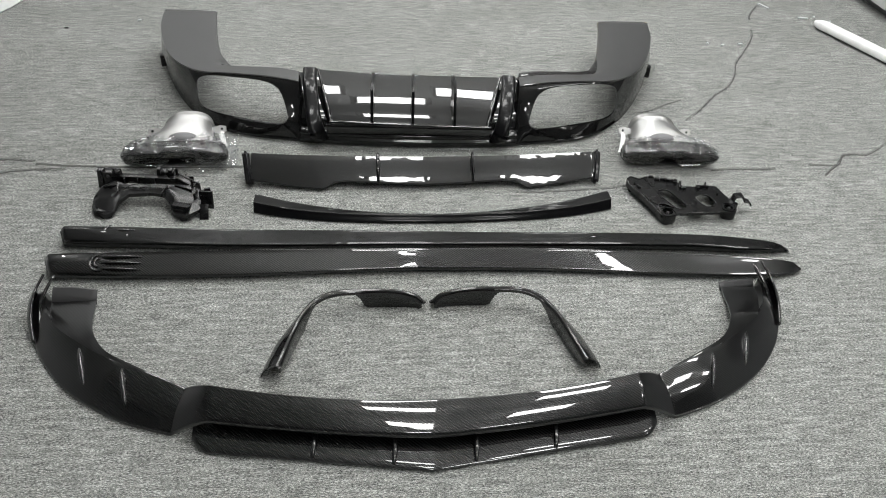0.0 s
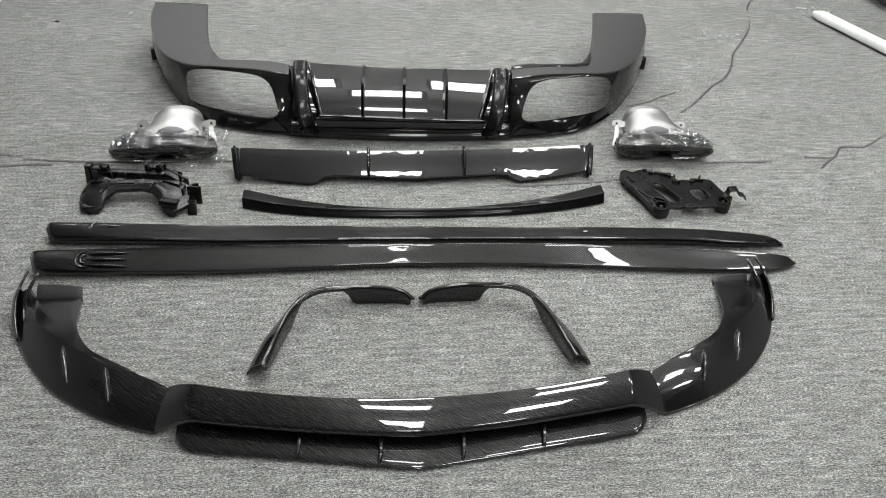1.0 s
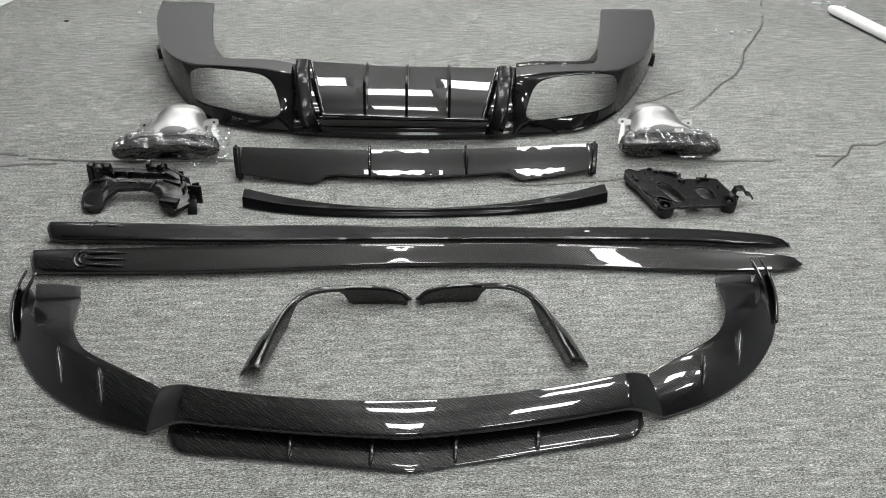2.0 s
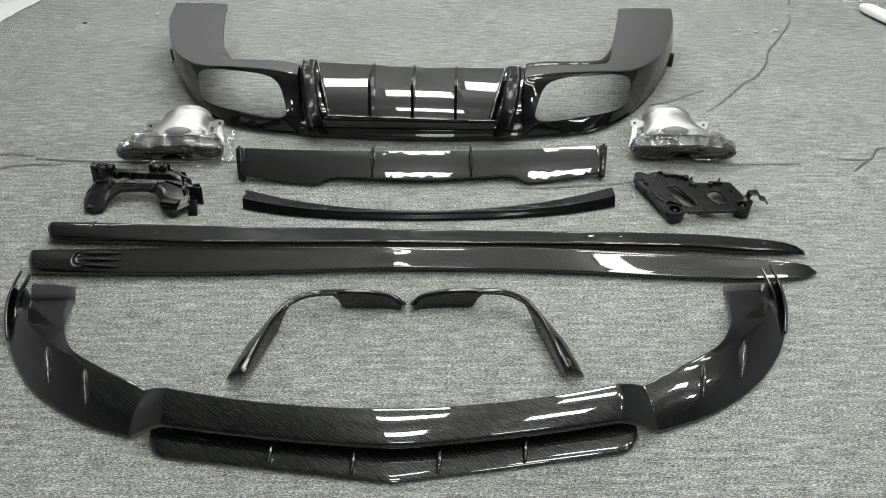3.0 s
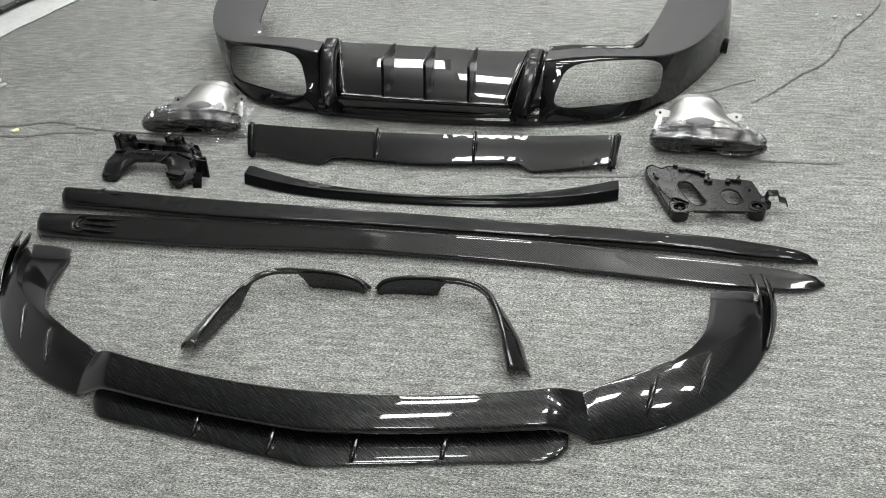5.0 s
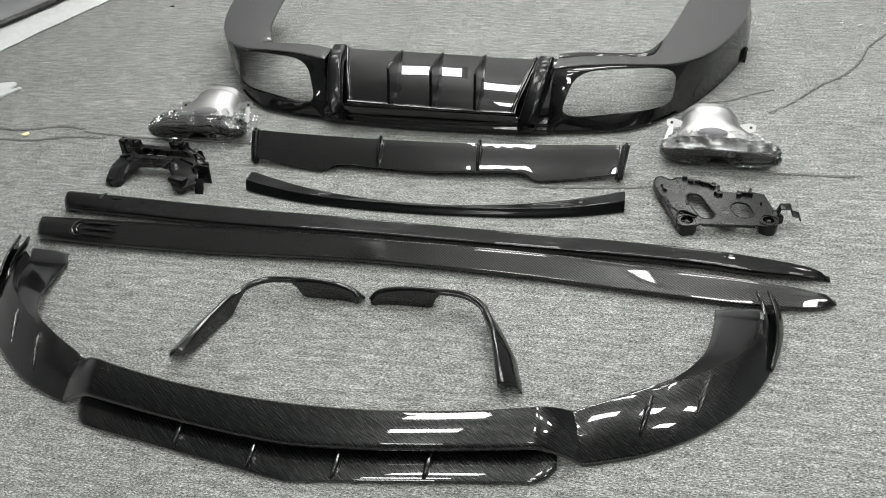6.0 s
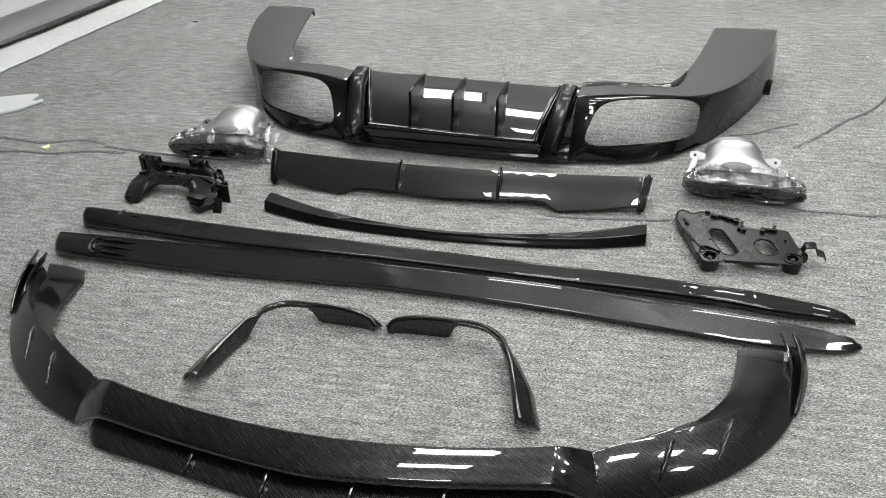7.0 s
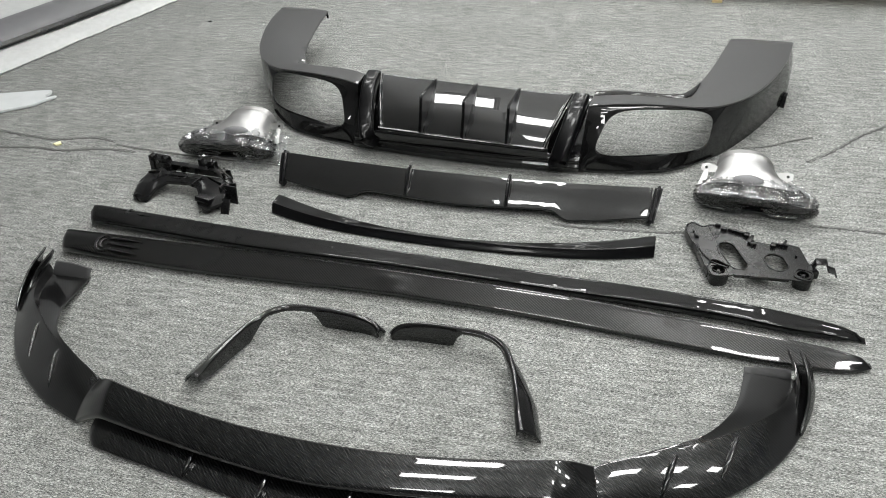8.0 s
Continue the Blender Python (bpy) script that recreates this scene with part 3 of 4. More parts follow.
        for i in range(0, 27):
            across = t[i] - k[i]
            across = across / np.linalg.norm(across) * 0.036 * min(1.0, (27 - i) / 8)
            up = np.array((0, 0, 1.0))
            bend = [(-0.06, -0.040), (-0.02, -0.022), (0.10, -0.006), (0.32, 0.0035), (0.62, 0.0045), (1.0, 0.002)]
            rows.append([k[i] + across * u + up * (z + rng.uniform(-0.0006, 0.0006)) for u, z in bend])
        if s > 0:
            shell("rolled_edge", rows, CARBON_CRUMPLED, d, 0.003, "gloss black rolled inner edge")
        start = 22
        rows = []
        for i in range(start, n):
            out = np.array((s * 0.005, -0.004, 0))
            rows.append(spline([t[i] + np.array((0, 0, -0.003)), t[i] + out * 0.4 + np.array((0, 0, -0.015)), (t[i] + b[i]) / 2 + out, b[i] + out * 0.3 + np.array((0, 0, 0.03)), b[i] + np.array((0, 0, 0.012)), b[i]], 16))
        wall_rows = rows
        wall0, run = np.array(rows[0]), np.array(rows[2]) - np.array(rows[0])
        part("clip", box((0.014, 0.030, 0.044), 0.002, pose(s * 0.964, 0.60, 0.024, 0, 0, -s * 12)), PLASTIC, d)
        part("end_hook", join(box((0.030, 0.004, 0.022), 0.001, pose(s * 0.785, 0.757, 0.150, 0, 0, -s * 8)), box((0.006, 0.010, 0.012), 0.001, pose(s * 0.773, 0.760, 0.137))), PLASTIC, d)
        m = start
        o_ring, uv = [], []
        for q in np.linspace(0, 1, 19)[:-1]:
            o_ring.append(t[int(round(q * m))] + np.array((0, 0, -0.003)))
            uv.append((q, 1.0))
        for q in np.linspace(0, 1, 16)[:-1]:
            o_ring.append(wall0[int(round(15 * q))])
            uv.append((1.0, 1 - q))
        for q in np.linspace(0, 1, 19)[:-1]:
            o_ring.append(b[int(round((1 - q) * m))] + np.array((0, 0, 0.003)))
            uv.append((1 - q, 0.0))
        for q in np.linspace(0, 1, 9)[:-1]:
            o_ring.append(b[0] * (1 - q) + t[0] * q)
            uv.append((0.0, q))
        h = soft_quad(side([(0.440, 0.122, 0.177), (0.736, 0.206, 0.162), (0.728, 0.152, 0.046), (0.394, 0.026, 0.054)], s), uv, 4.2)
        o_ring, h = np.array(o_ring), np.array(h)
        bulge = np.array((0, -0.004, 0.0))
        deep = h + np.array((0, 0.008, 0.0))
        low = np.array([max(0.0, 1 - p[2] / 0.05) for p in o_ring])[:, None] * np.array((0, -0.008, 0.0))
        rows = [o_ring, o_ring + low + np.array((0, 0, 0.010)) * (o_ring[:, 2:3] < 0.02), o_ring * 0.8 + h * 0.2 + bulge * 0.4, o_ring * 0.5 + h * 0.5 + bulge, o_ring * 0.2 + h * 0.8 + bulge, h + bulge * 0.5, h + np.array((0, 0.004, 0)), deep]
        for k in range(18, 34):
            tangent = run[min(15, k - 18)]
            tangent = tangent / (np.linalg.norm(tangent) + 1e-9)
            rows[1][k] = o_ring[k] - tangent * 0.010
            rows[2][k] = 0.5 * rows[2][k] + 0.5 * (o_ring[k] - tangent * 0.022)
        flank = join(grid(list(zip(*rows)) + [tuple(r[0] for r in rows)]), grid(wall_rows))
        bmesh.ops.remove_doubles(flank, verts=flank.verts, dist=0.0004)
        part("flank", flank, FLANK_BLACK, d, "gloss black flank framing the exhaust opening")
        part("strut", sweep(spline(side([(0.340, 0.180, 0.186 - s * 0.007), (0.335, 0.112, 0.170 - s * 0.006), (0.320, 0.026, 0.108), (0.308, -0.004, 0.062), (0.302, 0.006, 0.040)], s), 20), [0.024, 0.024, 0.024, 0.028], [0.014, 0.020, 0.020, 0.018], 28, 4.5), FIN_BLACK, d)
        edge = [(s * (0.258 + 0.053 * f), p[1] + 0.10 * 0.08 * f - 0.002, p[2] + 0.003 - s * 0.0065) for f, p in zip(np.linspace(0, 1, 49), PANEL_CURVE)]
        part("panel_rim", sweep(edge[::3], [0.006, 0.005, 0.004], [0.006, 0.006, 0.005], 12, 2.4), BLACK_GLOSS, d)
        rows = [spline(side([(u, 0.21, 0.170), (u - 0.02, 0.13, 0.130), (u - 0.045, 0.065, 0.08), (u - 0.055, 0.045, 0.01)], s), 10) for u in (0.31, 0.425)]
        shell("gap_backing", rows, BLACK_GLOSS, d, 0.003)
    return d


make_diffuser()


# ---- small rear wing ----
def make_wing():
    w = thing("rear_wing", "carbon-fibre roof wing blade with end plates, leaning on the carpet", "car part", (0.015, 2.16, 0))
    cut = [(-0.545, 0.022), (-0.42, 0.010), (-0.325, 0.004), (-0.31, 0.008), (-0.285, 0.022), (-0.25, 0.026), (0, 0.018), (0.25, 0.026), (0.285, 0.022), (0.31, 0.008), (0.325, 0.004), (0.42, 0.010), (0.545, 0.022)]
    rows = []
    for x in np.linspace(-0.545, 0.545, 110):
        a = abs(x)
        y0 = np.interp(x, [c[0] for c in cut], [c[1] for c in cut])
        z = lambda y: 0.008 + 0.84 * y - 1.5 * y * y
        top = 0.094
        ys = np.linspace(y0, top, 9)
        bow = 0.09 * x * x - 0.012
        rows.append([(x, y0 + bow + 0.004, max(0.001, z(y0) - 0.006))] + [(x, y + bow, z(y)) for y in ys] + [(x, top + bow + 0.006, z(top) - 0.004)])
    shell("blade", rows, CARBON_WAVY, w, 0.005)
    for s in (-1, 1):
        outline = [(0.022, 0.002), (0.120, 0.040), (0.128, 0.064), (0.120, 0.080), (0.104, 0.084), (0.05, 0.050), (0.018, 0.020)]
        bm = bmesh.new()
        f = bm.faces.new([bm.verts.new((s * 0.552 - 0.011, a, b)) for a, b in outline])
        r = bmesh.ops.extrude_face_region(bm, geom=[f])
        bmesh.ops.translate(bm, vec=(0.022, 0, 0), verts=[v for v in r["geom"] if isinstance(v, bmesh.types.BMVert)])
        bmesh.ops.bevel(bm, geom=bm.edges[:], offset=0.0075, segments=3, affect="EDGES")
        for v in bm.verts:
            v.co.x += s * (0.16 * (v.co.z - 0.03) + 0.07 * (v.co.y - 0.07))
        part("end_plate", bm, FIN_BLACK, w)
    for x in (-0.149, 0.149):
        path = spline([(x, 0.010, 0.028), (x, 0.036, 0.054), (x, 0.066, 0.080), (x, 0.084, 0.086)], 12)
        part("wing_rib", sweep(path, [0.004, 0.006, 0.006, 0.004], [0.006, 0.016, 0.016, 0.006], 14, 2.2), BLACK_GLOSS, w)
    rows = [[(x, 0.084 + 0.09 * x * x, 0.066), (x, 0.115, 0.036), (x, 0.12, 0.003)] for x in np.linspace(-0.5, 0.5, 21)]
    shell("rear_skin", rows, CARBON_BLACK, w, 0.004)
    return w


make_wing()


# ---- boot-lid spoiler ----
def make_spoiler():
    sp = thing("boot_spoiler", "bowed gloss black boot-lid spoiler lying on the carpet", "car part", (0.038, 0, 0))
    rows = []
    for x in np.linspace(-0.543, 0.543, 71):
        a = abs(x) / 0.543
        yf = 1.974 + 0.010 * a + 0.054 * a ** 3.2
        yb = 2.026 + 0.088 * a ** 2
        h = 0.024 + 0.003 * a ** 2 + 0.006 * a ** 4
        hb = 0.011 + 0.008 * a ** 2 + 0.011 * a ** 4
        yb -= max(0.0, (a - 0.97) / 0.03) * 0.004
        dip = 0.001 * (1 - a ** 4)
        # the front face falls forward from a soft ridge
        yr = yf + 0.023
        rows.append(spline([(x, yb + 0.002, 0.002), (x, yb + 0.001, hb * 0.7), (x, yb - 0.004, hb), (x, (yb + yr) / 2, (h + hb) / 2 - dip), (x, yr + 0.005, h - 0.001), (x, yr, h), (x, yr - 0.004, h - 0.006), (x, yf + 0.010, 0.007), (x, yf + 0.012, 0.002)], 33))
    part("upper_skin", grid([r[:21] for r in rows]), CARBON_SPOILER, sp)
    part("front_face", grid([r[20:] for r in rows]), FIN_BLACK, sp)
    for e in (0, -1):
        bm = bmesh.new()
        bm.faces.new([bm.verts.new(tuple(q)) for q in rows[e]])
        part("end_face", bm, FIN_BLACK, sp)
    return sp


make_spoiler()


# ---- mirror trims ----
def make_trim(s):
    label = "arched carbon-fibre wing-mirror trim standing on its edge"
    t = thing("mirror_trim", label, "car part", (-0.0135, 0, 0), 0, "mirror trims")
    plan = [(0.016, 1.607), (0.036, 1.617), (0.09, 1.621), (0.17, 1.620), (0.238, 1.614), (0.280, 1.588), (0.310, 1.540), (0.331, 1.474), (0.345, 1.418), (0.357, 1.373)]
    p = spline(plan, 60)
    tops = spline([(0, 0.024), (0.05, 0.044), (0.2, 0.056), (0.4, 0.059), (0.55, 0.058), (0.7, 0.056), (0.85, 0.054), (0.94, 0.050), (1.0, 0.045)], 60)[:, 1]
    u = np.linspace(0, 1, 60)
    lows = np.interp(u, [0, 0.05, 0.315, 0.328, 0.345, 0.58, 0.63, 0.68, 0.82, 0.92, 1.0], [0.010, 0.003, 0.003, 0.012, 0.048, 0.048, 0.028, 0.006, 0.010, 0.016, 0.030])
    rows = []
    for k in range(60):
        dv = p[min(k + 1, 59)] - p[max(k - 1, 0)]
        dv /= np.linalg.norm(dv)
        nrm = np.array((-dv[1], dv[0]))
        if np.dot(nrm, p[k] - np.array((0.15, 1.40))) < 0:
            nrm = -nrm
        hi, lo = tops[k], min(lows[k], tops[k] - 0.007)
        w = 0.011 + 0.003 * max(0, (u[k] - 0.75) / 0.15) if u[k] < 0.9 else 0.014 + 0.002 * (u[k] - 0.9) / 0.1
        c = p[k]
        g = min(1.0, max(0.0, (u[k] - 0.6) / 0.22))
        ext = 0.012 + 0.024 * g * g * (3 - 2 * g)
        foot = lo * (1 - g) + 0.004 * g
        ext -= 0.004 * max(0.0, (u[k] - 0.93) / 0.07)
        sect = [(c, lo), (c - nrm * 0.001, lo * 0.3 + hi * 0.7), (c + nrm * 0.001, hi - 0.003), (c + nrm * w * 0.5, hi + 0.001), (c + nrm * w, hi - 0.003), (c + nrm * (w + ext * 0.7), foot * 0.5 + hi * 0.5), (c + nrm * (w + ext), foot)]
        if 0.35 < u[k] < 0.66:
            sect[-1] = (c + nrm * (w + 0.002), lo)
            sect[-2] = (c + nrm * (w + 0.003), lo * 0.5 + hi * 0.5)
        rows.append(spline([(s * a[0], a[1], b) for a, b in sect], 22))
    shell("cap", rows, CARBON_BLACK, t, 0.003)
    return t


make_trim(-1)
make_trim(1)


# ---- exhaust tips ----
def make_tip(x, s, turn):
    t = thing("exhaust_tip", "cast silver exhaust tip with a black mouth wrapped in clear film", "exhaust tip", (x, 2.328 if s < 0 else 2.312, 0), turn, "exhaust tips")
    n = 40

    def ring(cx, y, cz, w, h, sq, lift=0.0):
        out = []
        for j in range(n):
            a = 2 * math.pi * j / n
            c, q = math.cos(a), math.sin(a)
            e = 2 / sq
            out.append((cx + 0.94 * w * math.copysign(abs(c) ** e, c), y + lift * q, cz + h * math.copysign(abs(q) ** e, q)))
        return out
    body = [ring(0.012 * s, 0.0, 0.048, 0.150, 0.041, 2.8), ring(0.010 * s, 0.018, 0.050, 0.142, 0.044, 2.6), ring(0.004 * s, 0.036, 0.053, 0.122, 0.049, 2.3), ring(-0.004 * s, 0.055, 0.056, 0.100, 0.053, 2.1),
            ring(-0.010 * s, 0.086, 0.057, 0.088, 0.056, 2.3), ring(-0.014 * s, 0.112, 0.058, 0.081, 0.056, 2.4), ring(-0.016 * s, 0.117, 0.058, 0.085, 0.060, 2.4), ring(-0.016 * s, 0.123, 0.058, 0.085, 0.060, 2.4), ring(-0.016 * s, 0.127, 0.058, 0.078, 0.055, 2.4),
            ring(-0.017 * s, 0.146, 0.058, 0.078, 0.055, 2.4), ring(-0.017 * s, 0.149, 0.058, 0.072, 0.051, 2.4), ring(-0.014 * s, 0.10, 0.056, 0.068, 0.047, 2.4)]
    part("silver_neck", grid(body, wrap=True), SILVER, t, "bare cast silver neck")
    mouth = [ring(0.012 * s, 0.012, 0.048, 0.150, 0.040, 2.8), ring(0.018 * s, -0.008, 0.046, 0.164, 0.038, 2.7, -0.006), ring(0.02 * s, -0.024, 0.042, 0.168, 0.036, 2.7, -0.016), ring(0.02 * s, -0.030, 0.040, 0.163, 0.032, 2.7, -0.018),
             ring(0.02 * s, -0.027, 0.040, 0.155, 0.028, 2.7, -0.016), ring(0.02 * s, -0.020, 0.041, 0.148, 0.026, 2.7, -0.016)]
    part("mouth", grid(mouth, wrap=True, caps=False), BLACK_GLOSS, t, "gloss black oval mouth")
    part("inner_core", grid([mouth[-1], ring(0.02 * s, -0.022, 0.041, 0.09, 0.014, 2.4, -0.010), ring(0.02 * s, -0.020, 0.041, 0.0004, 0.0004, 2.0)], wrap=True), PLASTIC, t, "dark film-covered opening")
    dome = [ring(-0.006 * s, y, 0.074, 0.058 * math.sqrt(max(0.02, 1 - q * q)), 0.030 * math.sqrt(max(0.02, 1 - q * q)), 2.0) for q, y in ((-1, -0.006), (-0.7, 0.002), (-0.3, 0.012), (0.1, 0.022), (0.5, 0.032))]
    part("inner_sleeve", grid(dome, wrap=True, caps=True), PANEL, t, "dark grey inner sleeve")
    film, m, n_rows = [], 150, 36
    profile = spline([(0.044, 0.134, 0.046), (0.030, 0.148, 0.049), (0.010, 0.163, 0.047), (-0.010, 0.171, 0.043), (-0.028, 0.174, 0.040), (-0.038, 0.168, 0.036), (-0.042, 0.150, 0.030), (-0.040, 0.11, 0.020), (-0.038, 0.05, 0.010)], n_rows)
    for k, (y, w, h) in enumerate(profile):
        row = []
        for j in range(m):
            a = -1.4 + (math.pi + 2.8) * j / (m - 1)
            c, q = math.cos(a), math.sin(a)
            e = 2 / 2.7
            spot = Vector((5 * c + 20, 3 * q + 9 * c, 45 * y + s))
            # folds run over the upper band; the front stays stretched tight
            band = max(0.0, min(1.0, 0.2 + 1.4 * q)) * max(0.12, min(1.0, (y + 0.036) / 0.02))
            fold = 1 - 2.4 * abs(noise.noise(spot * 0.9)) - 1.2 * abs(noise.noise(spot * 2.1 + Vector((3, 1, 0)))) - 0.7 * abs(noise.noise(spot * 4.6))
            g = 1 + (0.010 + 0.11 * band) * fold
            px, pz = 0.93 * w * g * math.copysign(abs(c) ** e, c), h * g * math.copysign(abs(q) ** e, q)
            fray = 0.016 * noise.noise(Vector((5 * a, s, 2.0))) if k == 0 else 0.0
            row.append((0.018 * s + px, y - 0.012 * q + fray, max(0.001, 0.046 + pz)))
        film.append(row)
    part("wrapping_film", grid(film), FILM, t, "crumpled clear plastic film")
    if s < 0:
        rows = []
        for f in np.linspace(0, 1, 30):
            row = []
            for u in np.linspace(0, 1, 26):
                fold = noise.noise(Vector((7 * u, 9 * f, 1.5))) + 0.5 * noise.noise(Vector((17 * u, 15 * f, 4.0)))
                row.append((0.055 + 0.115 * u + 0.012 * fold, 0.020 - 0.080 * f + 0.03 * u + 0.016 * fold, max(0.001, 0.088 * (1 - f) * (1 - 0.35 * u) + 0.006 + 0.014 * fold)))
            rows.append(row)
        part("loose_film", grid(rows), FILM, t, "loose fold of clear plastic film")
    for q in (-1, 1):
        out = [(-0.024, -0.006), (0.012, -0.012), (0.026, -0.004), (0.026, 0.012), (0.008, 0.016), (-0.024, 0.008)]
        bm = prism([(a, b) for a, b in out], -0.003, 0.003, 0.001)
        hole = cylinder(0.0042, 0.0042, 0.0068, 14, pose(0.012, 0.003, 0))
        m = pose(q * 0.098 - 0.010 * s, 0.100, 0.064, 50, 0, 0) @ Matrix.Diagonal((q, 1, 1, 1))
        bmesh.ops.transform(bm, matrix=m, verts=bm.verts)
        bmesh.ops.transform(hole, matrix=m, verts=hole.verts)
        ear = part("mounting_ear", bm, SILVER, t)
        part("hole", hole, PLASTIC, ear, "dark bolt hole")
    strap = spline([(-0.118 * s, 0.098, 0.060), (-0.122 * s, 0.070, 0.052), (-0.132 * s, 0.035, 0.042), (-0.142 * s, 0.008, 0.034)], 12)
    part("flange", sweep(strap, [0.007, 0.009, 0.007, 0.004], 0.003, 10, 4), SILVER, t)
    return t


make_tip(-0.757, -1, 4)
make_tip(0.817, 1, -4)


# ---- mounting brackets ----
def plate_with_holes(outline, holes, z0, z1):
    """A plate of plan outline with elongated holes; each hole as x, y, radius, length, turn."""
    bm = bmesh.new()
    vs = [bm.verts.new((x, y, z0)) for x, y in outline]
    edges = [bm.edges.new((vs[i], vs[(i + 1) % len(vs)])) for i in range(len(vs))]
    for hx, hy, r, length, turn in holes:
        ring = []
        for j in range(24):
            a = 2 * math.pi * j / 24
            px, py = r * math.cos(a), r * math.sin(a) + math.copysign(length / 2, math.sin(a) + 1e-9)
            c, q = math.cos(radians(turn)), math.sin(radians(turn))
            ring.append(bm.verts.new((hx + c * px - q * py, hy + q * px + c * py, z0)))
        edges += [bm.edges.new((ring[j], ring[(j + 1) % 24])) for j in range(24)]
    bmesh.ops.triangle_fill(bm, use_beauty=True, edges=edges)
    r = bmesh.ops.extrude_face_region(bm, geom=bm.faces[:])
    bmesh.ops.translate(bm, vec=(0, 0, z1 - z0), verts=[v for v in r["geom"] if isinstance(v, bmesh.types.BMVert)])
    return bm


def cup(name, x, y, r, z0, z1, turn, parent):
    """A soft-cornered socket, open above, with a star of webs inside."""
    def ring(radius, z, n=20):
        out = []
        for j in range(n):
            a = 2 * math.pi * j / n
            c, q = math.cos(a), math.sin(a)
            px, py = radius * math.copysign(abs(c) ** 0.62, c), radius * math.copysign(abs(q) ** 0.62, q)
            b = radians(turn)
            out.append((x + px * math.cos(b) - py * math.sin(b), y + px * math.sin(b) + py * math.cos(b), z))
        return out
    body = part(name, grid([ring(r * 0.55, z0), ring(r * 0.86, z0), ring(r * 0.97, z0 + 0.006), ring(r, z1 - 0.003), ring(r * 0.97, z1), ring(r * 0.84, z1), ring(r * 0.80, z1 - 0.003), ring(r * 0.74, z0 + 0.010), ring(r * 0.1, z0 + 0.010)], wrap=True), PLASTIC, parent)
    for a in (15, 75, 135):
        part("web", box((r * 1.45, 0.0022, 0.010), 0, pose(x, y, z1 - 0.012, 0, 0, a + turn)), PLASTIC, body)
    part("pin", cylinder(0.0045, 0.0035, 0.012, 10, pose(x, y, z1 - 0.008)), GREY_PLASTIC, body)
    return body


